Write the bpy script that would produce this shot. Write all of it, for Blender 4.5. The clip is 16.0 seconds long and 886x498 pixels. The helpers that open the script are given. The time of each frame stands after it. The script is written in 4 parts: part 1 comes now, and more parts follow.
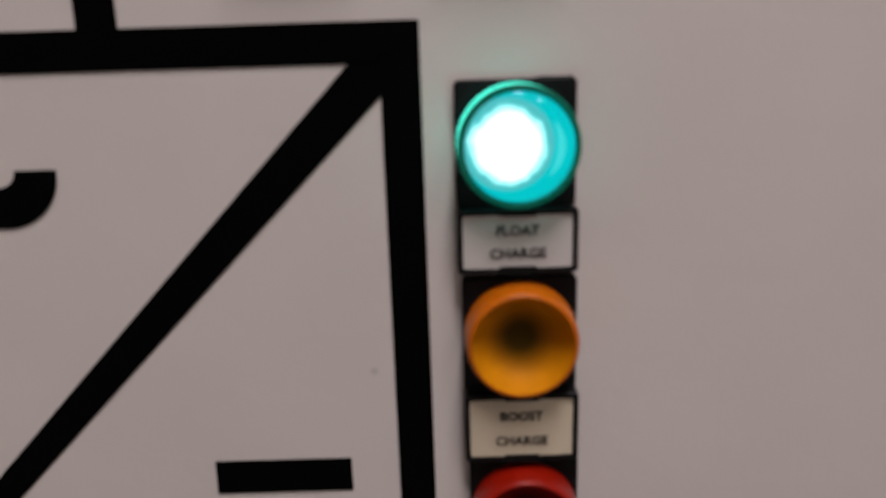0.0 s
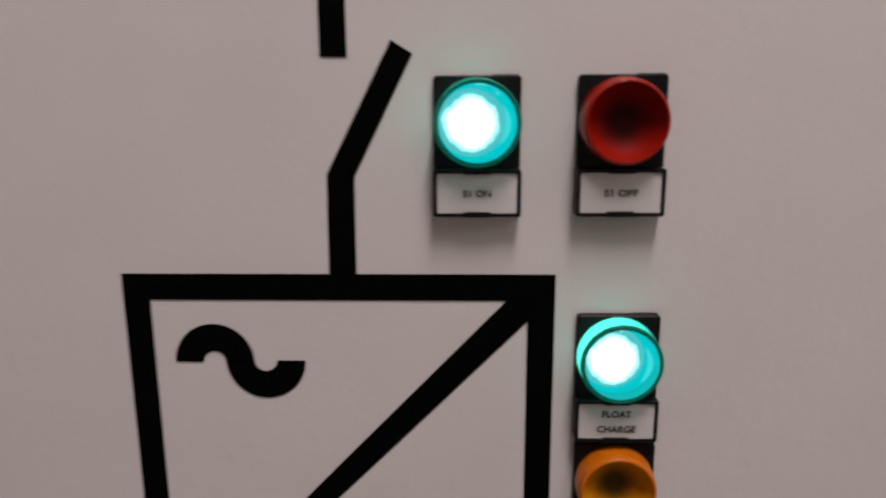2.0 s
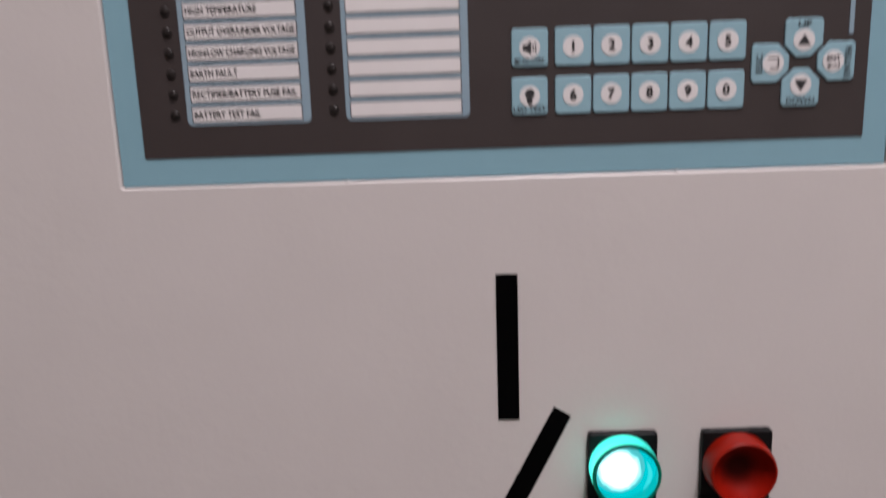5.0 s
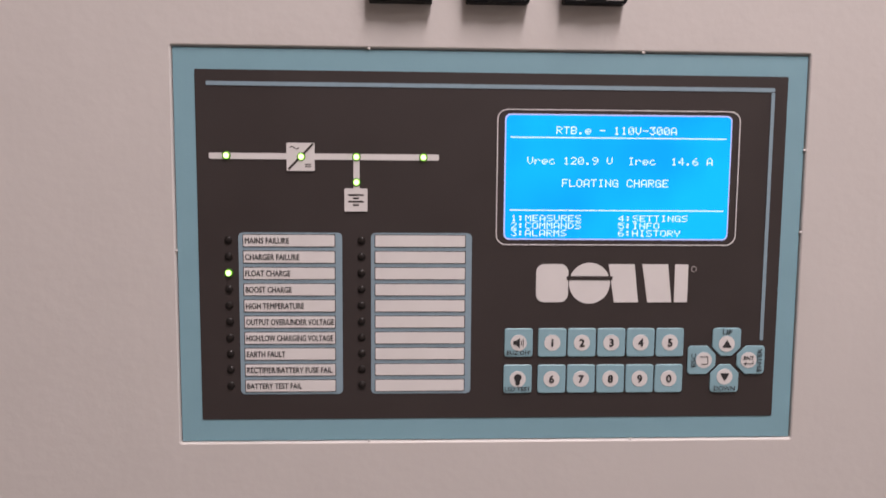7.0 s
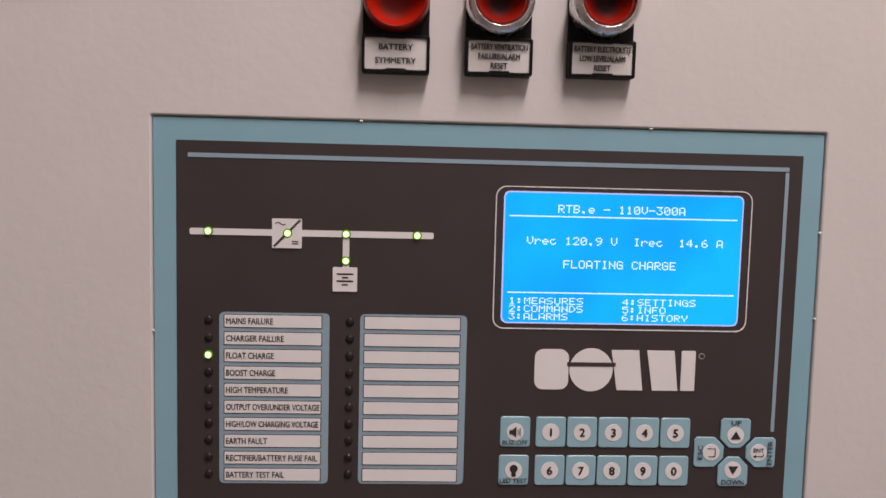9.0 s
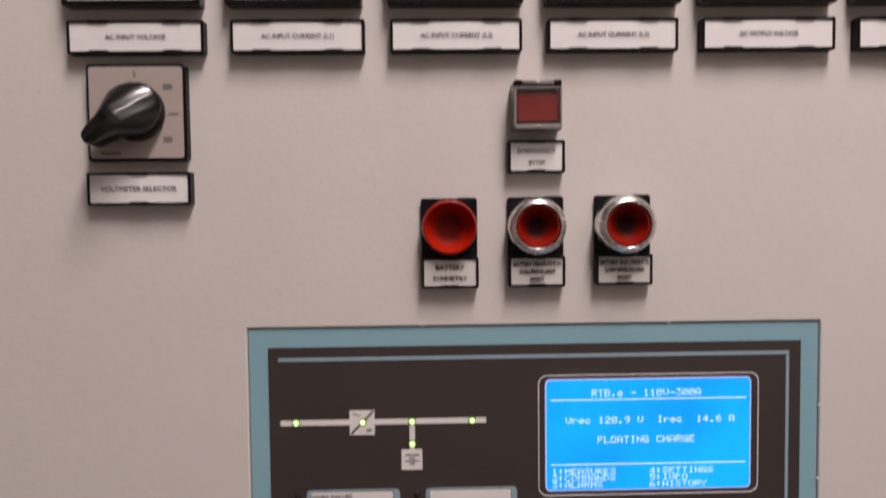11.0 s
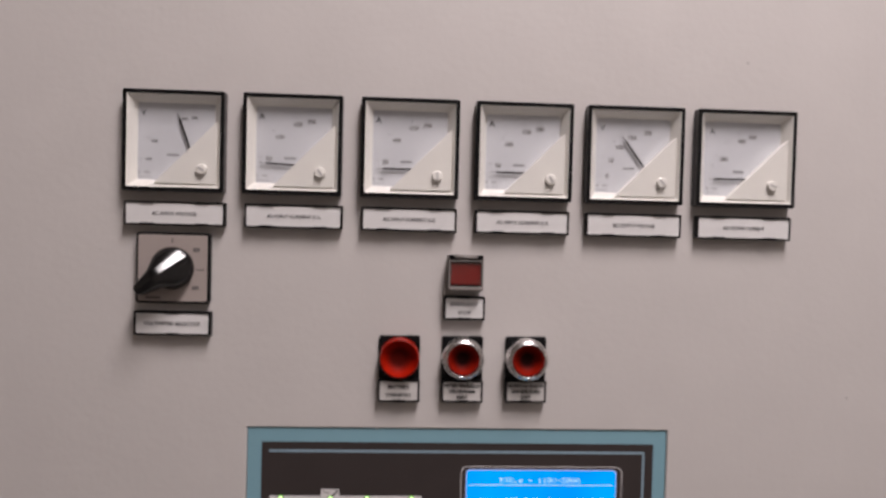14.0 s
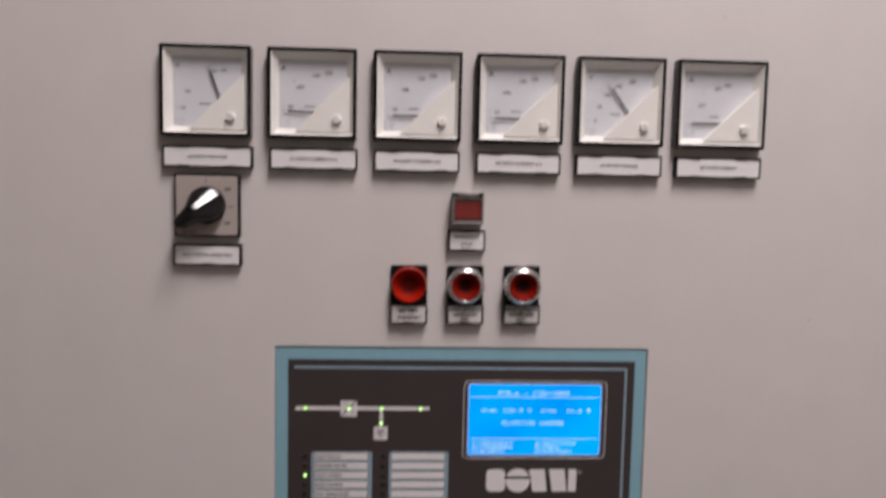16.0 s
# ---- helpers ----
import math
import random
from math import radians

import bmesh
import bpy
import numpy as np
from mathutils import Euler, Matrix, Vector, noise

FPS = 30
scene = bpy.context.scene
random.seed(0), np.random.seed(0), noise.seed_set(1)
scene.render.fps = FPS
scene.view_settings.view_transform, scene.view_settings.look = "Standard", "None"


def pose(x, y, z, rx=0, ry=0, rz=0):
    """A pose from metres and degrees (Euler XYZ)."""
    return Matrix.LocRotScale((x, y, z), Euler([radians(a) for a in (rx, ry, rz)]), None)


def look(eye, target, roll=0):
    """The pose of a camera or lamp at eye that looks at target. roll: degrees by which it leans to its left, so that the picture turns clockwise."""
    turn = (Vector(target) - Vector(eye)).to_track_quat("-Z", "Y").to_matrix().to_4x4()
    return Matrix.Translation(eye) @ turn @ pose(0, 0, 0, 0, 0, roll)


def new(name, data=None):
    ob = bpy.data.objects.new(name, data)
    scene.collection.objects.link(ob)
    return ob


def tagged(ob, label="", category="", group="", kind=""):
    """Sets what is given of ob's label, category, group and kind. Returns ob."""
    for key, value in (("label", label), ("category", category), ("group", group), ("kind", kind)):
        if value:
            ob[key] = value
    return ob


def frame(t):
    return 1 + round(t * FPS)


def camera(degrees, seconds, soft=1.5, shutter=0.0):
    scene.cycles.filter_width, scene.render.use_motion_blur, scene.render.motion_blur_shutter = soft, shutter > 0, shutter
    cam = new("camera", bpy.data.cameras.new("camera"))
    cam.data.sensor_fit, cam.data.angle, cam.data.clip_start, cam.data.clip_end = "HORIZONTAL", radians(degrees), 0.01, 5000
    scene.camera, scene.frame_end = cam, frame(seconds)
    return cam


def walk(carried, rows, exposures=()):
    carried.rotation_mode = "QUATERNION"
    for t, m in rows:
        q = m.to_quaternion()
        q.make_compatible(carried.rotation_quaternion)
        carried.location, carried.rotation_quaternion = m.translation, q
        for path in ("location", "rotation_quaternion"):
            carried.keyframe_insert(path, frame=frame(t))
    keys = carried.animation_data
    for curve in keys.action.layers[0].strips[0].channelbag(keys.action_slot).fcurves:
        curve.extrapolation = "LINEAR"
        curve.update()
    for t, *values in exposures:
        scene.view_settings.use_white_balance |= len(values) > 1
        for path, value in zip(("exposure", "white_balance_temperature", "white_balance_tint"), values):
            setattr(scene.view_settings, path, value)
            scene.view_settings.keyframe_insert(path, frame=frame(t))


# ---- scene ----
cam = camera(61.4, 16.0, 1.5, 0.5)
cam.data.dof.use_dof, cam.data.dof.focus_distance, cam.data.dof.aperture_fstop = True, 0.332, 9.6
PATH = [
    (0, (0.0823, -0.1811, 1.2278), (0.0775, 1.7483, 0.7012), -1.78),
    (0.5, (0.0841, -0.1818, 1.2298), (0.0785, 1.7464, 0.6987), -1.29),
    (1, (0.0826, -0.1883, 1.2314), (0.0885, 1.7425, 0.7101), -1),
    (1.3, (0.0830, -0.1965, 1.2425), (0.0330, 1.7445, 0.7620), -0.47),
    (1.5, (0.0795, -0.2135, 1.2465), (0.0103, 1.7405, 0.8480), -0.08),
    (1.7, (0.0650, -0.2352, 1.2575), (0.0250, 1.7345, 0.9140), -0.10),
    (2, (0.0463, -0.2534, 1.3012), (-0.0146, 1.6948, 0.8531), -0.31),
    (2.3, (0.0297, -0.2719, 1.3025), (-0.0099, 1.6998, 0.9721), -0.19),
    (2.5, (0.0269, -0.2772, 1.3041), (-0.0124, 1.6978, 0.9914), -0.78),
    (2.7, (0.0231, -0.2759, 1.313), (0.0131, 1.691, 0.9519), -0.59),
    (3, (0.0294, -0.2625, 1.3219), (0.0175, 1.7002, 0.9377), -0.99),
    (3.2, (0.0306, -0.257, 1.3334), (-0.0016, 1.7036, 0.942), -0.88),
    (3.5, (0.0318, -0.2532, 1.3406), (-0.0213, 1.7032, 0.9289), -1.06),
    (4, (0.0349, -0.2613, 1.355), (-0.0845, 1.6806, 0.8912), -1.4),
    (4.2, (0.0273, -0.2707, 1.3643), (-0.1099, 1.6716, 0.9117), -0.74),
    (4.5, (0.012, -0.2854, 1.3819), (-0.1125, 1.6758, 1.0098), -1.06),
    (4.8, (-0.0039, -0.2899, 1.421), (-0.1015, 1.6623, 0.9892), -1.58),
    (5, (-0.0141, -0.2963, 1.4421), (-0.0732, 1.6636, 1.0478), -2),
    (5.2, (-0.0174, -0.3035, 1.455), (-0.0543, 1.6613, 1.0833), -1.27),
    (7.3, (-0.0427, -0.3593, 1.5439), (0.0618, 1.6304, 1.3703), 0.75),
    (7.5, (-0.0432, -0.359, 1.5429), (0.0689, 1.6309, 1.3757), 0.99),
    (8, (-0.0395, -0.3394, 1.5494), (0.0691, 1.6499, 1.3726), 1.14),
    (8.2, (-0.0377, -0.3296, 1.5569), (0.0703, 1.6594, 1.377), 1.13),
    (10.3, (-0.0461, -0.3678, 1.6023), (-0.0073, 1.6283, 1.4841), 1.09),
    (10.5, (-0.0529, -0.3753, 1.6166), (-0.0081, 1.6203, 1.4925), 0.12),
    (11, (-0.0578, -0.3892, 1.6603), (-0.0108, 1.6078, 1.5615), -0.64),
    (11.5, (-0.0605, -0.4055, 1.6947), (-0.0035, 1.5923, 1.6227), -0.06),
    (12, (-0.0572, -0.4239, 1.7328), (-0.0068, 1.575, 1.6889), -0.51),
    (12.5, (-0.0555, -0.4334, 1.7485), (-0.0031, 1.5658, 1.7268), -0.88),
    (13, (-0.0604, -0.446, 1.7528), (0.0584, 1.5502, 1.7225), -0.4),
    (13.5, (-0.0657, -0.48, 1.7475), (0.1883, 1.5023, 1.6699), -0.64),
    (13.7, (-0.0644, -0.5025, 1.753), (0.1453, 1.4833, 1.6513), 0.2),
    (14, (-0.0481, -0.5302, 1.7447), (0.0723, 1.4653, 1.6879), 1.46),
    (14.2, (-0.0319, -0.5399, 1.7433), (0.0643, 1.4542, 1.643), 2.62),
    (14.5, (-0.0216, -0.5505, 1.7403), (0.1638, 1.44, 1.6793), 1.46),
    (14.8, (-0.0339, -0.5627, 1.7477), (0.1382, 1.4282, 1.675), 0.59),
    (15, (-0.0417, -0.5678, 1.7559), (0.1429, 1.422, 1.6748), 0.9),
    (15.5, (-0.0538, -0.58, 1.7594), (0.129, 1.409, 1.6576), 1.03),
    (16, (-0.0517, -0.5936, 1.7312), (0.0591, 1.3962, 1.5621), 1.2),
]
EXPOSURES = [(0, -0.10, 6500, 10), (1.5, -0.17, 6500, 10), (2, -0.09, 6500, 10), (3.5, -0.10, 6450, 10), (5, 0.0, 6250, 11), (7.5, 0.06, 6650, 13), (8.2, -0.05, 6650, 13), (10.3, -0.08, 6800, 12), (11, -0.13, 6800, 12),
             (12, -0.20, 6600, 11), (12.5, -0.27, 6550, 11), (13, -0.33, 6500, 10), (14.5, -0.39, 6420, 9), (15.5, -0.43, 6400, 9), (16, -0.37, 6400, 9)]
walk(cam, [(t, look(eye, target, roll)) for t, eye, target, roll in PATH], EXPOSURES)


# ---- world, lamps ----
world = bpy.data.worlds.new("world")
scene.world = world
world.use_nodes = True
world.node_tree.nodes["Background"].inputs[0].default_value = (0.9, 0.95, 1.0, 1)
world.node_tree.nodes["Background"].inputs[1].default_value = 0.05
LAMP_POWER = 41.0


def ceiling_lamp(x, y, z, power):
    data = bpy.data.lights.new("ceiling_lamp_light", "AREA")
    data.shape, data.size, data.size_y = "RECTANGLE", 0.26, 0.80
    data.energy, data.color = power, (1.0, 0.885, 0.90)
    ob = new("ceiling_lamp_light", data)
    ob.location = (x, y, z)
    return ob


LAMP = (0.27, -0.82, 3.00)
# unseen second lamp, added as fill to lighten shadows and the right side
FILL_LAMP = (1.3, -1.9, 3.00)
ceiling_lamp(*LAMP, LAMP_POWER)
ceiling_lamp(*FILL_LAMP, 10.0)


# ---- materials ----
def material(name, colour, rough=0.5, metal=0.0, spread=0.06, scale=60.0, bump=0.0, bump_scale=900.0, coat=0.0, emit=None, strength=0.0,
             transmission=0.0, stain=0.0, rough_var=0.08, sub=0.0, spec=0.5):
    """Principled surface with variation at two scales and a fine relief."""
    m = bpy.data.materials.new(name)
    m.use_nodes = True
    nt = m.node_tree
    b = nt.nodes["Principled BSDF"]
    co = nt.nodes.new("ShaderNodeTexCoord")
    n1 = nt.nodes.new("ShaderNodeTexNoise")
    n1.inputs["Scale"].default_value, n1.inputs["Detail"].default_value = scale, 4
    n2 = nt.nodes.new("ShaderNodeTexNoise")
    n2.inputs["Scale"].default_value, n2.inputs["Detail"].default_value = scale * 0.07, 3
    for n in (n1, n2):
        nt.links.new(co.outputs["Object"], n.inputs["Vector"])
    add = nt.nodes.new("ShaderNodeMath")
    add.operation = "ADD"
    nt.links.new(n1.outputs["Fac"], add.inputs[0])
    nt.links.new(n2.outputs["Fac"], add.inputs[1])
    ramp = nt.nodes.new("ShaderNodeMapRange")
    ramp.inputs["From Min"].default_value, ramp.inputs["From Max"].default_value = 0.7, 1.3
    ramp.inputs["To Min"].default_value, ramp.inputs["To Max"].default_value = 1 - spread, 1 + spread
    nt.links.new(add.outputs[0], ramp.inputs["Value"])
    mul = nt.nodes.new("ShaderNodeVectorMath")
    mul.operation = "SCALE"
    mul.inputs[0].default_value = colour
    nt.links.new(ramp.outputs["Result"], mul.inputs["Scale"])
    out = mul.outputs["Vector"]
    if stain:
        v = nt.nodes.new("ShaderNodeTexVoronoi")
        v.inputs["Scale"].default_value = 14.0
        nt.links.new(co.outputs["Object"], v.inputs["Vector"])
        r2 = nt.nodes.new("ShaderNodeMapRange")
        r2.inputs["From Min"].default_value, r2.inputs["From Max"].default_value = 0.008, 0.022
        r2.inputs["To Min"].default_value, r2.inputs["To Max"].default_value = 1 - stain, 1.0
        nt.links.new(v.outputs["Distance"], r2.inputs["Value"])
        m2 = nt.nodes.new("ShaderNodeVectorMath")
        m2.operation = "SCALE"
        nt.links.new(out, m2.inputs[0])
        nt.links.new(r2.outputs["Result"], m2.inputs["Scale"])
        out = m2.outputs["Vector"]
    nt.links.new(out, b.inputs["Base Color"])
    rr = nt.nodes.new("ShaderNodeMapRange")
    rr.inputs["To Min"].default_value, rr.inputs["To Max"].default_value = max(0.02, rough - rough_var), min(1, rough + rough_var)
    nt.links.new(n1.outputs["Fac"], rr.inputs["Value"])
    nt.links.new(rr.outputs["Result"], b.inputs["Roughness"])
    b.inputs["Metallic"].default_value = metal
    b.inputs["Specular IOR Level"].default_value = spec
    b.inputs["Coat Weight"].default_value = coat
    b.inputs["Coat Roughness"].default_value = 0.08
    b.inputs["Transmission Weight"].default_value = transmission
    if sub:
        b.inputs["Subsurface Weight"].default_value = sub
        b.inputs["Subsurface Radius"].default_value = (1.0, 0.4, 0.2)
        b.inputs["Subsurface Scale"].default_value = 0.004
    if emit:
        b.inputs["Emission Color"].default_value = (*emit, 1)
        b.inputs["Emission Strength"].default_value = strength
    if bump:
        nb = nt.nodes.new("ShaderNodeTexNoise")
        nb.inputs["Scale"].default_value, nb.inputs["Detail"].default_value = bump_scale, 2
        nt.links.new(co.outputs["Object"], nb.inputs["Vector"])
        bp = nt.nodes.new("ShaderNodeBump")
        bp.inputs["Strength"].default_value, bp.inputs["Distance"].default_value = bump, 0.0006
        nt.links.new(nb.outputs["Fac"], bp.inputs["Height"])
        nt.links.new(bp.outputs["Normal"], b.inputs["Normal"])
    return m


def emitter(name, colour, strength, clear=0.0, tint=(1, 1, 1)):
    """A glowing surface; clear: the share through which one looks at what lies behind."""
    m = bpy.data.materials.new(name)
    m.use_nodes = True
    nt = m.node_tree
    nt.nodes.clear()
    out = nt.nodes.new("ShaderNodeOutputMaterial")
    e = nt.nodes.new("ShaderNodeEmission")
    e.inputs[0].default_value, e.inputs[1].default_value = (*colour, 1), strength
    g = nt.nodes.new("ShaderNodeBsdfGlossy")
    g.inputs["Roughness"].default_value = 0.12
    add = nt.nodes.new("ShaderNodeMixShader")
    add.inputs[0].default_value = 0.02
    nt.links.new(e.outputs[0], add.inputs[1])
    nt.links.new(g.outputs[0], add.inputs[2])
    last = add
    if clear:
        t = nt.nodes.new("ShaderNodeBsdfTransparent")
        t.inputs[0].default_value = (*tint, 1)
        mix = nt.nodes.new("ShaderNodeMixShader")
        mix.inputs[0].default_value = clear
        nt.links.new(add.outputs[0], mix.inputs[1])
        nt.links.new(t.outputs[0], mix.inputs[2])
        last = mix
    nt.links.new(last.outputs[0], out.inputs[0])
    return m


def clear_plastic(name, tint, gloss=0.06, rough=0.05):
    m = bpy.data.materials.new(name)
    m.use_nodes = True
    nt = m.node_tree
    nt.nodes.clear()
    out = nt.nodes.new("ShaderNodeOutputMaterial")
    t = nt.nodes.new("ShaderNodeBsdfTransparent")
    t.inputs[0].default_value = (*tint, 1)
    g = nt.nodes.new("ShaderNodeBsdfGlossy")
    g.inputs["Roughness"].default_value = rough
    mix = nt.nodes.new("ShaderNodeMixShader")
    mix.inputs[0].default_value = gloss
    nt.links.new(t.outputs[0], mix.inputs[1])
    nt.links.new(g.outputs[0], mix.inputs[2])
    nt.links.new(mix.outputs[0], out.inputs[0])
    return m


PAINT = material("grey_powder_coat", (0.56, 0.53, 0.51), 0.42, spread=0.025, scale=25, bump=0.28, bump_scale=170, stain=0.25)
PLINTH = material("dark_plinth_paint", (0.05, 0.05, 0.055), 0.5, bump=0.2)
BLACK = material("black_plastic", (0.006, 0.006, 0.0065), 0.4, spec=0.12, spread=0.2, scale=200, bump=0.1, bump_scale=1500)
BLACK_GLOSS = material("black_glossy_plastic", (0.006, 0.006, 0.0065), 0.24, spec=0.25, spread=0.2, scale=200, rough_var=0.05)
TAPE = material("black_vinyl_tape", (0.0012, 0.0012, 0.0013), 0.6, spec=0.02, spread=0.25, scale=120, bump=0.1, bump_scale=600)
CARD = material("white_legend_card", (0.68, 0.67, 0.66), 0.45, spread=0.03, scale=150, bump=0.06)
# darker copy of the white card, with the shade below the lenses painted in
CARD_SHADED = material("shaded_legend_card", (0.54, 0.52, 0.50), 0.45, spread=0.04, scale=150, bump=0.06)
CARD_FADED = material("yellowed_legend_card", (0.55, 0.49, 0.37), 0.45, spread=0.05, scale=150, bump=0.06)
INK = material("black_ink", (0.02, 0.02, 0.022), 0.6, spread=0.1)
INK_SOFT = material("faded_black_ink", (0.07, 0.07, 0.075), 0.6, spread=0.15, scale=400)
INK_MID = material("rubbed_ink", (0.15, 0.135, 0.13), 0.6, spread=0.3, scale=600)
INK_GREY = material("worn_grey_ink", (0.27, 0.27, 0.28), 0.6, spread=0.2, scale=400)
CREAM = material("cream_plastic", (0.80, 0.78, 0.73), 0.35, spread=0.03, scale=90, coat=0.15)
DIAL = material("dial_sheet", (0.60, 0.61, 0.635), 0.55, spread=0.03, scale=120)
KNOB = material("polished_black_knob", (0.003, 0.003, 0.0035), 0.20, spread=0.2, scale=200, rough_var=0.03, spec=0.7)
NEEDLE = material("needle_paint", (0.015, 0.015, 0.015), 0.4)
GLASS = clear_plastic("meter_glass", (0.97, 0.97, 0.97), 0.035, 0.03)
COVER_CLEAR = clear_plastic("clear_cover_plastic", (0.86, 0.84, 0.83), 0.05, 0.08)
FRAME_GREY = material("smoky_grey_plastic", (0.17, 0.15, 0.14), 0.3, spread=0.08, scale=200, coat=0.3)
COVER_EDGE = material("pale_smoky_plastic", (0.22, 0.20, 0.19), 0.25, spread=0.06, scale=200, coat=0.3)
CHROME = material("chrome", (0.74, 0.72, 0.71), 0.27, 1.0, spread=0.03, scale=200, rough_var=0.04)
RED_LENS = material("red_lens_plastic", (0.23, 0.006, 0.001), 0.36, spread=0.08, scale=150, coat=0.03, sub=0.2, spec=0.25)
RED_DARK = material("dark_red_plastic", (0.17, 0.006, 0.003), 0.35, spread=0.1, scale=150, spec=0.3)
RED_SQUARE = material("red_button_face", (0.30, 0.008, 0.008), 0.35, spread=0.12, scale=200)
AMBER_LENS = material("amber_lens_plastic", (0.44, 0.105, 0.002), 0.36, spread=0.06, scale=150, coat=0.03, sub=0.2, spec=0.25)
GREEN_RIM = material("green_lens_plastic", (0.0, 0.07, 0.05), 0.3, spread=0.06, emit=(0.0, 0.45, 0.26), strength=0.14, spec=0.12)
GREEN_WALL = emitter("lit_green_wall", (0.08, 0.82, 0.60), 1.0, 0.4, (0.45, 1.0, 0.9))
GREEN_GAP = material("dark_green_groove", (0.0, 0.05, 0.035), 0.3, emit=(0.0, 0.3, 0.16), strength=0.10)
GREEN_FRONT = emitter("lit_green_front", (0.0, 0.66, 0.70), 1.0, 0.40, (0.55, 1.0, 1.0))
GREEN_CUP = emitter("lit_green_cup", (0.0, 0.56, 0.60), 1.0)
LED_WHITE = emitter("lamp_glow", (0.90, 1.0, 0.99), 7.0)


def soften(m, cx, cz, r0, r1, low, high):
    """Lets a bulb's glow fall off towards its ragged edge."""
    nt = m.node_tree
    e = [n for n in nt.nodes if n.type == "EMISSION"][0]
    co = nt.nodes.new("ShaderNodeTexCoord")
    sub = nt.nodes.new("ShaderNodeVectorMath")
    sub.operation = "SUBTRACT"
    sub.inputs[1].default_value = (cx, 0, cz)
    flat_co = nt.nodes.new("ShaderNodeVectorMath")
    flat_co.operation = "MULTIPLY"
    flat_co.inputs[1].default_value = (1, 0, 1)
    length = nt.nodes.new("ShaderNodeVectorMath")
    length.operation = "LENGTH"
    grain = nt.nodes.new("ShaderNodeTexNoise")
    grain.inputs["Scale"].default_value = 300
    wob = nt.nodes.new("ShaderNodeMath")
    wob.operation = "MULTIPLY_ADD"
    wob.inputs[1].default_value = 0.0028
    ramp = nt.nodes.new("ShaderNodeMapRange")
    for key_name, value in (("From Min", r0 + 0.0014), ("From Max", r1 + 0.0014), ("To Min", high), ("To Max", low)):
        ramp.inputs[key_name].default_value = value
    nt.links.new(co.outputs["Object"], sub.inputs[0])
    nt.links.new(sub.outputs["Vector"], flat_co.inputs[0])
    nt.links.new(flat_co.outputs["Vector"], length.inputs[0])
    nt.links.new(co.outputs["Object"], grain.inputs["Vector"])
    nt.links.new(grain.outputs["Fac"], wob.inputs[0])
    nt.links.new(length.outputs["Value"], wob.inputs[2])
    nt.links.new(wob.outputs[0], ramp.inputs["Value"])
    nt.links.new(ramp.outputs["Result"], e.inputs[1])


soften(LED_WHITE, 0.0, 0.0, 0.0068, 0.0096, 0.45, 7.5)


def lit_from_side(m, low, high):
    """Paints the bulb's light showing through a lit cap's wall as a gradient, strongest at the upper left."""
    nt = m.node_tree
    e = [n for n in nt.nodes if n.type == "EMISSION"][0]
    co = nt.nodes.new("ShaderNodeTexCoord")
    dot = nt.nodes.new("ShaderNodeVectorMath")
    dot.operation = "DOT_PRODUCT"
    dot.inputs[1].default_value = (-0.62, 0, 0.78)
    ramp = nt.nodes.new("ShaderNodeMapRange")
    ramp.interpolation_type = "SMOOTHSTEP"
    for key_name, value in (("From Min", -0.004), ("From Max", 0.0142), ("To Min", low), ("To Max", high)):
        ramp.inputs[key_name].default_value = value
    nt.links.new(co.outputs["Object"], dot.inputs[0])
    nt.links.new(dot.outputs["Value"], ramp.inputs["Value"])
    nt.links.new(ramp.outputs["Result"], e.inputs[1])


lit_from_side(GREEN_WALL, 0.55, 3.0)
# glows by itself to imitate a reflection in the lit caps
PAINTED_GLINT = emitter("painted_lamp_glint", (0.25, 0.92, 0.90), 1.0)
LED_GREEN = emitter("green_led_on", (0.70, 1.0, 0.45), 2.2)
LED_HALO = emitter("green_led_halo", (0.42, 0.95, 0.06), 0.95)
LED_RIM = material("green_led_rim", (0.02, 0.09, 0.008), 0.4, emit=(0.05, 0.3, 0.0), strength=0.2, spec=0.2)
LED_OFF = material("unlit_led", (0.018, 0.015, 0.014), 0.35, spread=0.1, spec=0.2)
TEAL = material("teal_print", (0.205, 0.37, 0.435), 0.42, spread=0.03, scale=60, bump=0.05, bump_scale=900)
TEAL_KEY = material("teal_key_print", (0.245, 0.41, 0.47), 0.40, spread=0.04, scale=150, bump=0.05)
STEEL_BLUE = material("grey_blue_print", (0.235, 0.33, 0.39), 0.42, spread=0.04, scale=120)
DARK_FILM = material("charcoal_film", (0.036, 0.028, 0.027), 0.45, spread=0.08, scale=40, bump=0.08, bump_scale=1200)
PRINT_WHITE = material("white_print", (0.67, 0.65, 0.64), 0.5, spread=0.03)
PRINT_GREY = material("pale_grey_print", (0.42, 0.39, 0.38), 0.5, spread=0.05)
KNOB_PLATE = material("taupe_plate", (0.36, 0.31, 0.285), 0.42, spread=0.03, scale=120, bump=0.05)
LCD_TEXT = emitter("lcd_text", (0.66, 0.92, 1.0), 1.08)
LCD_EDGE = emitter("lcd_edge_glow", (0.52, 0.58, 1.0), 0.95)
WALL = material("tan_wall_paint", (0.36, 0.22, 0.11), 0.7, spread=0.06, scale=8, bump=0.2, bump_scale=120)
WALL_PALE = material("pale_wall_paint", (0.58, 0.55, 0.51), 0.8, spread=0.05, scale=6, bump=0.2, bump_scale=120)
CEILING = material("ceiling_paint", (0.75, 0.74, 0.72), 0.85, spread=0.04, scale=6)
FLOOR = material("grey_floor_coating", (0.24, 0.23, 0.22), 0.5, spread=0.12, scale=9, bump=0.2, bump_scale=90)
